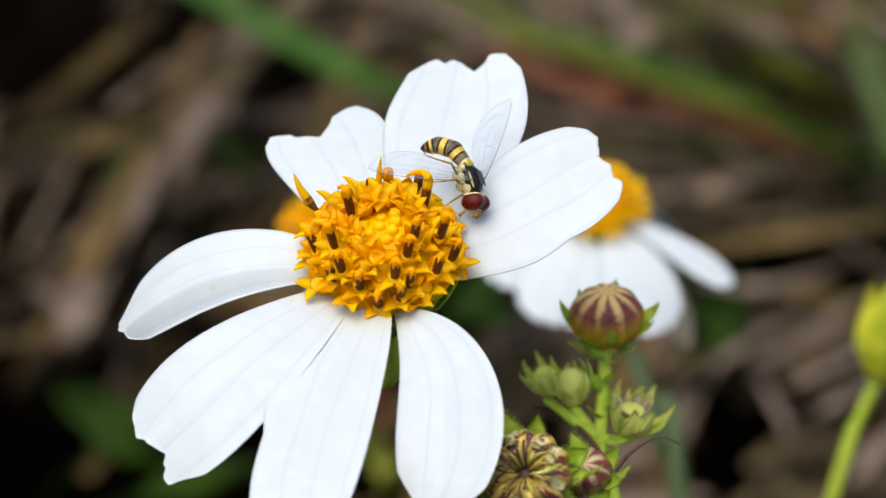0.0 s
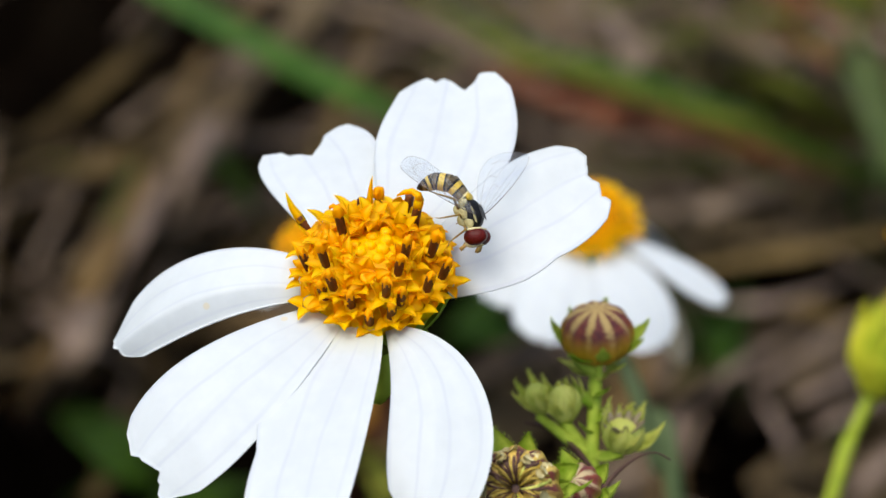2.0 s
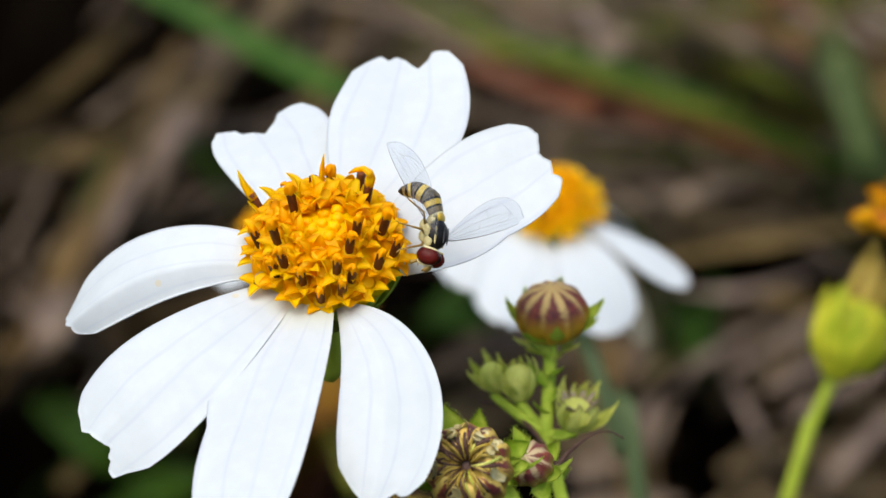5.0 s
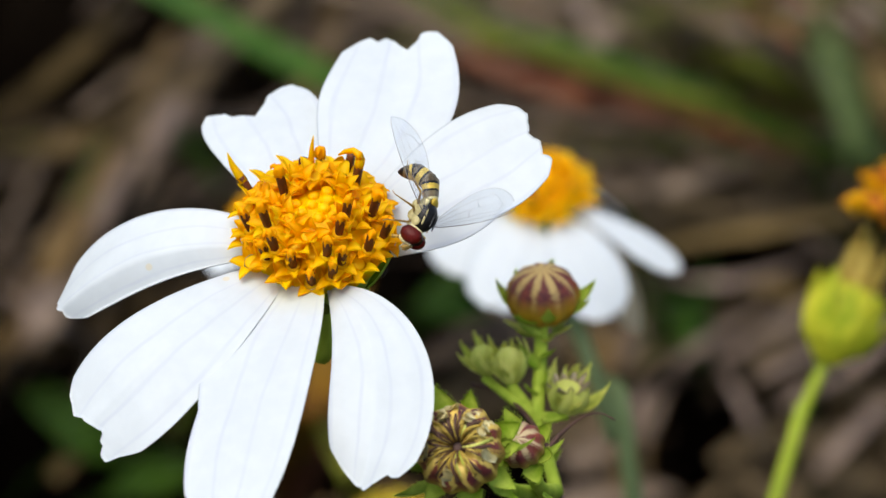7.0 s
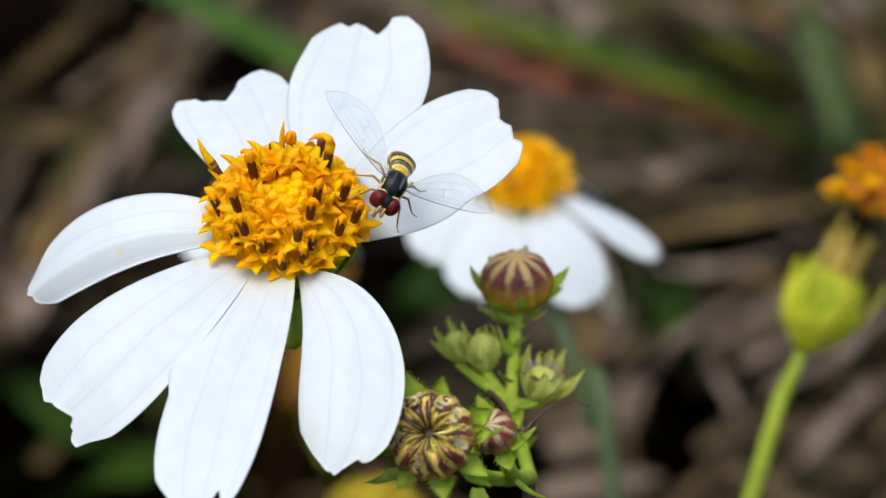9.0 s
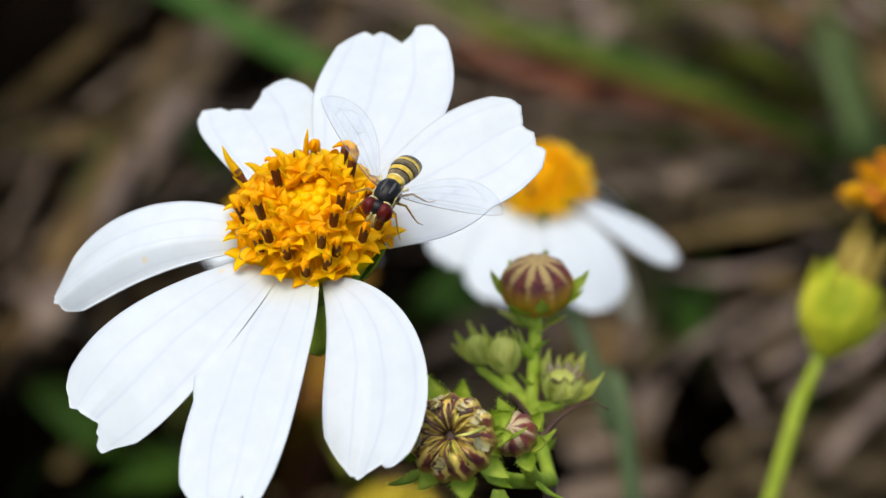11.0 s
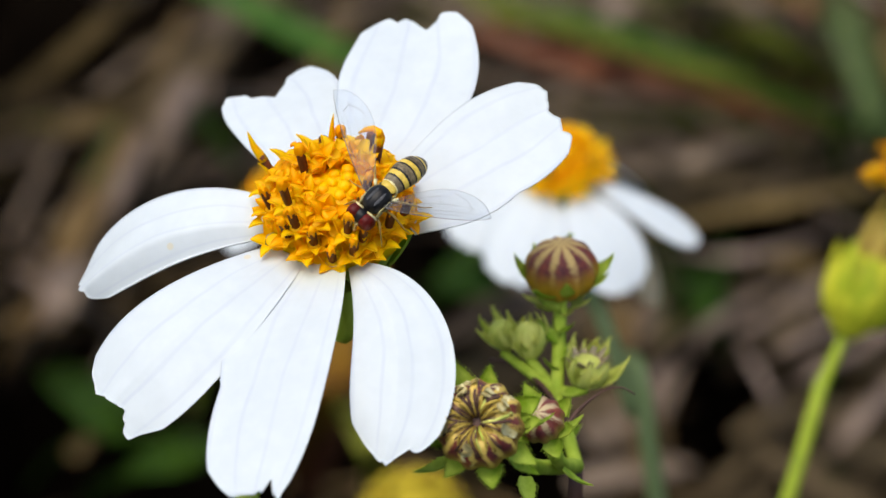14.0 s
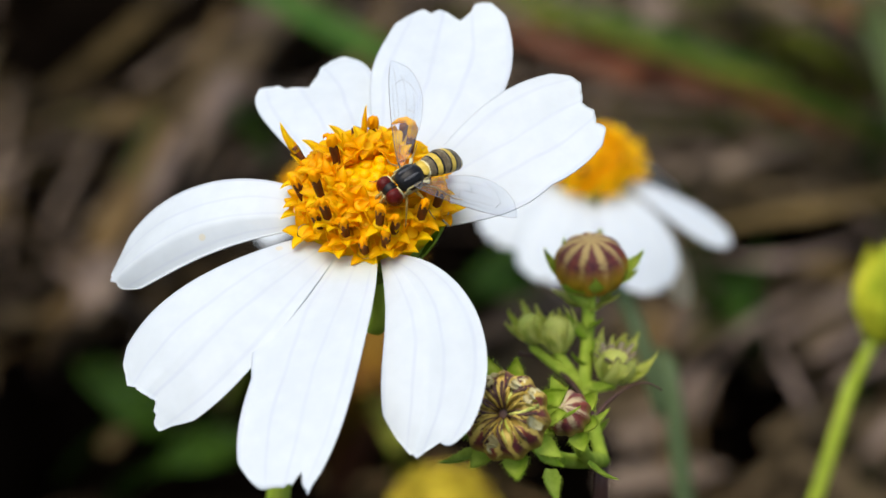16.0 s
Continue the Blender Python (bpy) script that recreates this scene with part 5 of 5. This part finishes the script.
blade([(0.0704, 0.3061, 0.0000), (0.0727, 0.2854, 0.0200), (0.0796, 0.2959, 0.0200), (0.0960, 0.3442, 0.0000)], 2.4, STRAW_LIGHT, "pinkish grey dry grass blade", "dry stalk", "dry stalks", "dry_stalk")
blade([(0.0329, 0.2938, 0.0000), (0.0360, 0.2718, 0.0200), (0.0401, 0.2802, 0.0200), (0.0492, 0.3246, 0.0000)], 2.2, STRAW_LIGHT, "pinkish grey dry grass blade", "dry stalk", "dry stalks", "dry_stalk")
blade([(0.0937, 0.4864, 0.0000), (0.0841, 0.3745, 0.0450), (0.0889, 0.3626, 0.0450), (0.1146, 0.4388, 0.0000)], 3.0, STRAW_LIGHT, "pinkish tan dry grass blade", "dry stalk", "dry stalks", "dry_stalk")
blade([(0.0699, 0.4864, 0.0000), (0.0696, 0.3745, 0.0450), (0.0784, 0.3603, 0.0450), (0.1065, 0.4310, 0.0000)], 2.6, STRAW_LIGHT, "pinkish tan dry grass blade", "dry stalk", "dry stalks", "dry_stalk")
blade([(0.0831, 0.4805, 0.0000), (0.0784, 0.3697, 0.0450), (0.0853, 0.3580, 0.0450), (0.1115, 0.4335, 0.0000)], 2.0, STRAW_LIGHT, "pinkish tan dry grass blade", "dry stalk", "dry stalks", "dry_stalk")
blade([(0.0543, 0.4578, 0.0000), (0.0575, 0.3535, 0.0450), (0.0673, 0.3401, 0.0450), (0.0938, 0.4036, 0.0000)], 1.8, GRASS_OLIVE, "slender olive grass blade across dry stalks")
blade([(-0.0402, 0.4579, 0.0000), (-0.0393, 0.3501, 0.0400), (-0.0433, 0.3152, 0.0450), (-0.0589, 0.3631, 0.0000)], 4.0, STRAW_LIGHT, "broad pale grey dry grass blade", "dry stalk", "dry stalks", "dry_stalk")
blade([(-0.0501, 0.4286, 0.0000), (-0.0476, 0.3185, 0.0400), (-0.0511, 0.2953, 0.0400), (-0.0656, 0.3364, 0.0000)], 3.0, STRAW_LIGHT, "pale grey dry grass blade", "dry stalk", "dry stalks", "dry_stalk")
blade([(-0.0630, 0.3610, 0.0000), (-0.0573, 0.2857, 0.0350), (-0.0594, 0.2717, 0.0350), (-0.0730, 0.3063, 0.0000)], 3.5, STRAW_LIGHT, "pale tan dry grass blade", "dry stalk", "dry stalks", "dry_stalk")
blade([(-0.0496, 0.3172, 0.0000), (-0.0531, 0.2816, 0.0300), (-0.0593, 0.2886, 0.0300), (-0.0784, 0.3485, 0.0000)], 3.0, STRAW_LIGHT, "pale tan dry grass blade", "dry stalk", "dry stalks", "dry_stalk")
blade([(0.0001, 0.3116, 0.0000), (0.0116, 0.2781, 0.0300), (0.0199, 0.2868, 0.0300), (0.0331, 0.3483, 0.0000)], 3.0, STRAW_LIGHT, "pale grey dry grass blade", "dry stalk", "dry stalks", "dry_stalk")
blade([(0.0389, 0.3850, 0.0000), (0.0435, 0.3295, 0.0300), (0.0537, 0.3346, 0.0300), (0.0742, 0.3989, 0.0000)], 3.5, STRAW_PALE, "pinkish grey dry grass blade", "dry stalk", "dry stalks", "dry_stalk")
blade([(0.0510, 0.3208, 0.0000), (0.0561, 0.2797, 0.0300), (0.0662, 0.2903, 0.0300), (0.0880, 0.3545, 0.0000)], 2.0, STRAW_PALE, "thin pinkish grey dry stalk", "dry stalk", "dry stalks", "dry_stalk")
blade([(0.0333, 0.4806, 0.0000), (0.0334, 0.3777, 0.0400), (0.0370, 0.3659, 0.0400), (0.0445, 0.4311, 0.0000)], 3.0, STRAW_LIGHT, "pale tan dry grass blade", "dry stalk", "dry stalks", "dry_stalk")
blade([(0.0283, 0.2991, 0.0000), (0.0370, 0.2775, 0.0250), (0.0479, 0.2896, 0.0250), (0.0708, 0.3503, 0.0000)], 1.5, STRAW_GREY, "thin grey-brown dry stalk", "dry stalk", "dry stalks", "dry_stalk")
blade([(0.0572, 0.3116, 0.0000), (0.0633, 0.2861, 0.0250), (0.0726, 0.2950, 0.0250), (0.0919, 0.3524, 0.0000)], 1.5, STRAW_PALE, "thin pinkish grey dry stalk", "dry stalk", "dry stalks", "dry_stalk")
blade([(0.0342, 0.2820, 0.0000), (0.0383, 0.2653, 0.0200), (0.0428, 0.2802, 0.0200), (0.0537, 0.3304, 0.0000)], 1.4, STRAW_PALE, "thin pinkish grey dry stalk", "dry stalk", "dry stalks", "dry_stalk")
blade([(0.0558, 0.2819, -0.0000), (0.0613, 0.2621, 0.0200), (0.0689, 0.2669, 0.0200), (0.0865, 0.3097, 0.0000)], 1.5, STRAW_GREY, "thin grey-brown dry stalk", "dry stalk", "dry stalks", "dry_stalk")
blade([(0.0402, 0.3673, 0.0000), (0.0517, 0.3205, 0.0300), (0.0645, 0.3224, 0.0300), (0.0919, 0.3872, 0.0000)], 1.8, STRAW_GREY, "thin grey-brown dry stalk", "dry stalk", "dry stalks", "dry_stalk")
blade([(-0.0356, 0.4635, 0.0000), (-0.0354, 0.3523, 0.0400), (-0.0398, 0.3287, 0.0400), (-0.0530, 0.3739, 0.0000)], 2.2, STRAW_PALE, "thin pale grey dry stalk", "dry stalk", "dry stalks", "dry_stalk")
blade([(-0.0398, 0.4524, 0.0000), (-0.0384, 0.3435, 0.0400), (-0.0435, 0.3205, 0.0400), (-0.0577, 0.3609, 0.0000)], 2.2, STRAW_PALE, "thin pale grey dry stalk", "dry stalk", "dry stalks", "dry_stalk")
blade([(-0.0519, 0.3210, 0.0000), (-0.0555, 0.2869, 0.0300), (-0.0613, 0.2977, 0.0300), (-0.0789, 0.3610, 0.0000)], 2.0, STRAW_PALE, "thin pale tan dry stalk", "dry stalk", "dry stalks", "dry_stalk")
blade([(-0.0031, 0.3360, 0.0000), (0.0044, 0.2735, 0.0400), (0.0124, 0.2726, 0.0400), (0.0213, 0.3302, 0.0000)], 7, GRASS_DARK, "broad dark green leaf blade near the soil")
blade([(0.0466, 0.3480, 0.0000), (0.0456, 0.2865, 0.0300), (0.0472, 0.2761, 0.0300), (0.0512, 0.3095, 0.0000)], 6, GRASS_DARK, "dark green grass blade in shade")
dry_leaf(0.0349, 0.3628, 0.0450, 15, 7.2, 80, 0, STRAW_PALE, "pale tan dead leaf on the litter", 21)
dry_leaf(0.0382, 0.3319, 0.0300, 20, 5.9, 15, 0, STRAW_PALE, "grey dead leaf on the litter", 22)
dry_leaf(0.0465, 0.3348, 0.0250, 18, 5.2, -10, 0, STRAW_GREY, "grey-brown dead leaf on the litter", 23)
dry_leaf(0.0634, 0.2940, 0.0200, 24, 5.0, 60, 0, STRAW_GREY, "grey dead leaf on the litter", 25)
dry_leaf(0.0728, 0.3030, 0.0200, 24, 5.0, 20, 0, STRAW, "grey-brown dead leaf on the litter", 27)
dry_leaf(0.0582, 0.2743, 0.0150, 22, 4.5, 40, 0, STRAW_GREY, "grey-brown dead leaf on the litter", 28)
dry_leaf(0.0153, 0.2864, 0.0160, 26, 14, 55, 0, STRAW_GREY, "grey-brown dead leaf on the litter", 1)
dry_leaf(0.0205, 0.2936, 0.0170, 28, 9, 62, 0, STRAW_PALE, "grey dead leaf on the litter", 2)
dry_leaf(0.0260, 0.3024, 0.0160, 26, 13, 40, 0, STRAW_GREY, "grey-brown dead leaf on the litter", 3)
dry_leaf(0.0356, 0.3022, 0.0150, 26, 7.8, 65, 0, STRAW_PALE, "grey dead leaf on the litter", 4)
dry_leaf(0.0282, 0.2829, 0.0150, 24, 13, 75, 0, STRAW_GREY, "grey-brown dead leaf on the litter", 5)
dry_leaf(0.0313, 0.2918, 0.0170, 24, 6.5, 70, 0, STRAW_TAN, "tan dead leaf on the litter", 6)
dry_leaf(0.0370, 0.3958, 0.0300, 14, 5.9, 80, 5, STRAW_TAN, "pale tan dead leaf on the litter", 7)
dry_leaf(0.0453, 0.3631, 0.0120, 22, 5.9, 10, 5, STRAW_GREY, "grey dead leaf on the litter", 8)
dry_leaf(0.0666, 0.2807, 0.0120, 29, 6.0, 30, 10, STRAW_GREY, "grey-brown dead leaf on the litter", 9)
dry_leaf(0.0767, 0.2896, 0.0140, 24, 6.0, -20, 0, STRAW_GREY, "grey-brown dead leaf on the litter", 10)
dry_leaf(0.0633, 0.2572, 0.0120, 26, 4.5, -40, 5, STRAW_GREY, "grey dead leaf on the litter", 11)
dry_leaf(0.0344, 0.2760, 0.0140, 24, 7.2, 50, 0, STRAW_PALE, "grey dead leaf on the litter", 12)
dry_leaf(0.0342, 0.2611, 0.0120, 22, 6.5, 20, 0, STRAW_PALE, "grey dead leaf on the litter", 13)
dry_leaf(0.0714, 0.2659, 0.0120, 24, 5.5, 15, 0, STRAW_GREY, "grey dead leaf on the litter", 14)
dry_leaf(-0.0637, 0.3131, 0.0140, 22, 8, 55, 0, STRAW_TAN, "tan dead leaf on the litter", 15)
dry_leaf(-0.0436, 0.4018, 0.0160, 20, 8, 50, 0, STRAW_GREY, "grey-brown dead leaf on the litter", 16)
dry_leaf(0.0679, 0.3240, 0.0120, 22, 4.5, -30, 0, STRAW, "grey-brown dead leaf on the litter", 17)
litter("dry_grass", "matted brown and grey dry grass on the ground", 1900, (-0.16, 0.17), (0.2, 0.62), 21, (18, 60), (1.2, 5.0), STRAW_WARM, 22, (20, 60, -30, 120), SHADE_HOLLOWS, clump=0.12)
litter("dry_grass", "grey-brown matted litter with fine stalks", 1500, (0.031, 0.100), (0.255, 0.374), 31, (14, 50), (0.6, 2.2), STRAW_GREY, 14, (30, 45, -20), SHADE_HOLLOWS, clump=-0.02)
litter("dry_grass", "grey and tan dry stalks lying aslant", 180, (-0.117, -0.016), (0.291, 0.469), 32, (30, 90), (1.2, 4.0), STRAW_GREY, 18, (62, 55, 70, 20), SHADE_HOLLOWS, clump=0.05)
litter("dry_grass", "thin pale dry stalks lying aslant", 95, (-0.117, -0.016), (0.291, 0.469), 41, (50, 120), (0.8, 1.9), STRAW_PALE, 22, (62, 57, 68, 75), SHADE_HOLLOWS)
litter("dry_grass", "thin tan and grey stalks lying across each other", 190, (-0.026, 0.113), (0.385, 0.499), 42, (50, 130), (0.8, 2.0), STRAW_PALE, 26, (-25, -20, -32, 155), SHADE_HOLLOWS)
litter("green_grass", "olive and green grass among the dry stalks", 420, (0.012, 0.16), (0.385, 0.62), 25, (40, 120), (0.9, 2.6), GRASS_OLIVE, 45, (-25, -20, 150, 60), SHADE_HOLLOWS, "grass")
litter("green_grass", "short dark green grass near the soil", 50, (0.035, 0.16), (0.24, 0.44), 26, (25, 70), (2.0, 5.0), GRASS_DARK, 30, (-25, 60, 110), SHADE_HOLLOWS, "grass")
litter("dry_grass", "sparse brown dry grass around the flowers", 2600, (-0.8, 0.8), (-0.4, 1.2), 22, (30, 110), (2.0, 5.0), STRAW, 25, (0, 60, 120), SHADE_HOLLOWS, clump=-0.05)


# ---- motion of the fly and its parts ----
def motions():
    # the tall daisy stirs a little in the air
    walk(daisy_flower, [
        (0, pose(-0.012846, 0.012366, -0.000201, -0.928, -0.016, -0.048)),
        (0.5, pose(-0.012344, 0.017265, -0.000008, 0.293, -0.159, -0.166)),
        (1, pose(-0.013161, 0.012332, 0.000052, -0.887, 0.071, -0.191)),
        (1.5, pose(-0.015108, 0.015157, 0.000229, -0.223, 0.635, -0.207)),
        (2, pose(-0.014229, 0.014562, 0.000141, -0.319, 0.364, -0.103)),
        (2.5, pose(-0.014552, 0.015376, -0.000119, -0.250, 0.457, 0.011)),
        (3, pose(-0.012244, 0.014175, -0.000161, -0.435, -0.214, -0.027)),
        (3.5, pose(-0.013107, 0.014565, -0.000117, -0.382, 0.010, 0.082)),
        (6, pose(-0.014570, 0.014495, 0.000393, -0.285, 0.432, -0.060)),
        (6.5, pose(-0.013114, 0.013612, 0.000057, -0.502, 0.002, 0.163)),
        (7, pose(-0.013000, 0.016014, 0.000002, 0.004, 0.000, -0.001)),
        (7.5, pose(-0.014079, 0.015558, -0.000263, -0.217, 0.259, 0.263)),
        (8, pose(-0.012264, 0.015684, -0.000572, -0.237, -0.208, -0.141)),
        (8.5, pose(-0.013875, 0.016245, -0.000126, -0.003, 0.187, 0.286)),
        (11, pose(-0.012292, 0.014988, -0.000029, -0.208, -0.175, -0.069)),
        (11.5, pose(-0.012894, 0.014558, 0.000313, -0.144, -0.051, 0.048)),
        (12, pose(-0.011123, 0.017472, -0.000124, 0.382, -0.500, -0.285)),
        (12.5, pose(-0.017093, 0.017007, 0.000198, 0.178, 1.030, 0.453)),
        (13, pose(-0.013128, 0.018168, -0.000421, 0.476, 0.005, -0.252)),
        (13.5, pose(-0.012321, 0.021909, -0.001530, 0.872, -0.092, -0.414)),
        (14, pose(-0.012957, 0.014192, -0.000939, -0.774, 0.038, -0.110)),
        (14.5, pose(-0.013105, 0.016708, -0.001273, -0.174, -0.009, 0.309)),
        (15, pose(-0.011105, 0.018106, -0.000921, 0.228, -0.523, 0.030)),
        (15.5, pose(-0.011054, 0.015445, -0.001194, -0.482, -0.528, -0.133)),
        (16, pose(-0.010184, 0.013652, -0.000123, -0.470, -0.705, 0.192)),
    ])
    walk(fly, [
        (0, pose(0.004600, 0.002952, 0.212132, -49.719, 41.469, -66.133)),
        (0.5, pose(0.004777, 0.002501, 0.211668, -54.448, 50.226, -61.342)),
        (1, pose(0.004966, 0.001280, 0.212266, -60.781, 53.307, -74.800)),
        (1.5, pose(0.005262, 0.001199, 0.212554, -54.527, 47.917, -63.269)),
        (2, pose(0.005194, 0.000150, 0.212804, -52.341, 47.196, -60.354)),
        (2.5, pose(0.005491, 0.000207, 0.212124, -61.205, 50.437, -73.550)),
        (3, pose(0.005883, -0.000408, 0.211731, -64.721, 50.962, -81.070)),
        (3.5, pose(0.005869, -0.001294, 0.211757, -79.892, 50.909, -100.889)),
        (6, pose(0.005776, -0.003243, 0.212018, -76.963, 48.198, -99.141)),
        (6.5, pose(0.005657, -0.002987, 0.211957, -87.320, 46.137, -110.961)),
        (7, pose(0.005776, -0.002248, 0.211459, -98.071, 39.579, -121.414)),
        (7.5, pose(0.005935, -0.002155, 0.211253, -95.201, 39.719, -120.128)),
        (8, pose(0.005989, -0.001833, 0.212048, -75.734, 41.906, -114.035)),
        (8.5, pose(0.005700, -0.002560, 0.212685, -54.987, 22.867, -99.927)),
        (8.7, pose(0.005771, -0.001702, 0.212281, -46.288, 20.011, -105.769)),
        (10.8, pose(0.003897, -0.004384, 0.213567, -16.409, 14.865, -118.235)),
        (11, pose(0.004221, -0.003733, 0.213194, -17.153, 14.564, -115.932)),
        (11.5, pose(0.004031, -0.004872, 0.213353, -15.556, 15.285, -116.193)),
        (12, pose(0.003786, -0.003774, 0.213235, -19.339, 19.123, -122.318)),
        (12.5, pose(0.003146, -0.004758, 0.213553, -21.973, 26.377, -125.813)),
        (13, pose(0.002345, -0.004565, 0.211940, -31.222, 31.289, -134.589)),
        (13.5, pose(0.002859, -0.001619, 0.209854, -32.841, 35.217, -134.920)),
        (14, pose(0.002332, -0.002853, 0.211296, -31.783, 27.151, -140.692)),
        (14.5, pose(0.001830, -0.004153, 0.212135, -31.145, 25.265, -142.787)),
        (15, pose(0.002195, -0.003842, 0.212323, -32.839, 20.424, -147.082)),
        (15.5, pose(0.002233, -0.004009, 0.212566, -34.488, 21.884, -149.968)),
        (16, pose(0.002405, -0.003554, 0.212507, -28.233, 16.353, -146.299)),
    ])
    walk(right_wing, [
        (0, pose(0.00015, -0.00062, 0.00042, -5.9, 55.8, -129.2)),
        (0.5, pose(0.00015, -0.00062, 0.00042, 2.9, 28.6, -109.0)),
        (1, pose(0.00015, -0.00062, 0.00042, 1.7, 23.0, -107.2)),
        (1.5, pose(0.00015, -0.00062, 0.00042, -3.6, 31.2, -123.1)),
        (2, pose(0.00015, -0.00062, 0.00042, -5.6, 22.7, -126.0)),
        (2.5, pose(0.00015, -0.00062, 0.00042, -7.2, 31.1, -130.0)),
        (3, pose(0.00015, -0.00062, 0.00042, -6.5, 32.7, -128.8)),
        (3.5, pose(0.00015, -0.00062, 0.00042, -4.4, 19.0, -121.8)),
        (6, pose(0.00015, -0.00062, 0.00042, -18.8, 25.2, -154.6)),
        (6.5, pose(0.00015, -0.00062, 0.00042, -11.9, 25.8, -140.5)),
        (7, pose(0.00015, -0.00062, 0.00042, -16.6, 35.7, -145.7)),
        (7.5, pose(0.00015, -0.00062, 0.00042, -9.6, 30.0, -134.7)),
        (8, pose(0.00015, -0.00062, 0.00042, -14.1, 29.1, -143.7)),
        (8.5, pose(0.00015, -0.00062, 0.00042, -6.3, 12.4, -127.7)),
        (8.7, pose(0.00015, -0.00062, 0.00042, -5.2, 7.1, -118.7)),
        (10.8, pose(0.00015, -0.00062, 0.00042, -6.1, -4.0, -126.0)),
        (11, pose(0.00015, -0.00062, 0.00042, -8.3, -15.6, -117.7)),
        (11.5, pose(0.00015, -0.00062, 0.00042, -9.8, -24.7, -116.3)),
        (12, pose(0.00015, -0.00062, 0.00042, -10.1, -24.2, -115.5)),
        (12.5, pose(0.00015, -0.00062, 0.00042, -7.4, -20.3, -121.4)),
        (13, pose(0.00015, -0.00062, 0.00042, -33.6, -13.2, -126.6)),
        (13.5, pose(0.00015, -0.00062, 0.00042, -35.3, -8.6, -117.0)),
        (14, pose(0.00015, -0.00062, 0.00042, -34.9, -13.1, -118.9)),
        (14.5, pose(0.00015, -0.00062, 0.00042, -34.3, -10.7, -123.1)),
        (15, pose(0.00015, -0.00062, 0.00042, -34.8, -18.9, -117.4)),
        (15.5, pose(0.00015, -0.00062, 0.00042, -35.5, -11.3, -115.7)),
        (16, pose(0.00015, -0.00062, 0.00042, -33.1, -24.9, -120.5)),
    ])
    walk(left_wing, [
        (0, pose(0.00015, 0.00062, 0.00042, 87.2, -22.6, 151.6)),
        (0.5, pose(0.00015, 0.00062, 0.00042, 69.8, -24.4, 160.7)),
        (1, pose(0.00015, 0.00062, 0.00042, 74.5, -11.6, 150.8)),
        (1.5, pose(0.00015, 0.00062, 0.00042, 83.2, -19.5, 139.9)),
        (2, pose(0.00015, 0.00062, 0.00042, 130.6, -30.3, 125.7)),
        (2.5, pose(0.00015, 0.00062, 0.00042, 125.6, -31.0, 132.5)),
        (3, pose(0.00015, 0.00062, 0.00042, 124.8, -34.0, 137.7)),
        (3.5, pose(0.00015, 0.00062, 0.00042, -177.4, -32.1, 131.3)),
        (6, pose(0.00015, 0.00062, 0.00042, -169.4, -28.5, 109.1)),
        (6.5, pose(0.00015, 0.00062, 0.00042, -174.1, -30.4, 120.4)),
        (7, pose(0.00015, 0.00062, 0.00042, -179.6, -29.3, 133.9)),
        (7.5, pose(0.00015, 0.00062, 0.00042, -177.0, -27.6, 128.3)),
        (8, pose(0.00015, 0.00062, 0.00042, -169.9, -12.3, 95.7)),
        (8.5, pose(0.00015, 0.00062, 0.00042, -173.1, -2.4, 112.4)),
        (8.7, pose(0.00015, 0.00062, 0.00042, -174.6, 5.5, 117.8)),
        (10.8, pose(0.00015, 0.00062, 0.00042, -167.5, -11.2, 105.7)),
        (11, pose(0.00015, 0.00062, 0.00042, -169.1, -2.2, 108.8)),
        (11.5, pose(0.00015, 0.00062, 0.00042, -168.4, -5.6, 110.0)),
        (12, pose(0.00015, 0.00062, 0.00042, -167.5, -12.4, 111.1)),
        (12.5, pose(0.00015, 0.00062, 0.00042, -149.5, 21.1, 122.6)),
        (13, pose(0.00015, 0.00062, 0.00042, -120.9, 12.1, 123.8)),
        (13.5, pose(0.00015, 0.00062, 0.00042, -123.1, 32.0, 124.6)),
        (14, pose(0.00015, 0.00062, 0.00042, -120.8, -0.8, 126.3)),
        (14.5, pose(0.00015, 0.00062, 0.00042, -121.0, 2.6, 122.9)),
        (15, pose(0.00015, 0.00062, 0.00042, -120.4, 1.4, 128.7)),
        (15.5, pose(0.00015, 0.00062, 0.00042, -120.2, 3.6, 128.3)),
        (16, pose(0.00015, 0.00062, 0.00042, -120.4, 3.6, 127.1)),
    ])
    curl = [(0, 66), (0.5, 76), (1, 74), (1.5, 72), (2, 76), (2.5, 80), (3, 82), (3.5, 80), (6, 82), (6.5, 86), (7, 90), (7.5, 90), (8, 90), (8.5, 80), (8.7, 75),
            (10.8, 35), (11, 30), (11.5, 30), (12, 25), (12.5, 20), (13, 40), (13.5, 30), (14, 34), (14.5, 42), (15, 30), (15.5, 26), (16, 46)]
    rows = [[], [], []]
    for t, c in curl:
        p, e = Vector((-0.92, 0, 0.04)), 0.0
        for k, (part_turn, ln) in enumerate(((0.32, 1.16), (0.78, 0.92), (1.2, 0.86))):
            a = c * part_turn
            rows[k].append((t, pose(p.x * MM, 0, p.z * MM, 0, -a, 0)))
            p = p + Vector((-math.cos(radians(a)), 0, -math.sin(radians(a)))) * ln
    for ob, r in zip(abdomen, rows):
        walk(ob, r)


motions()
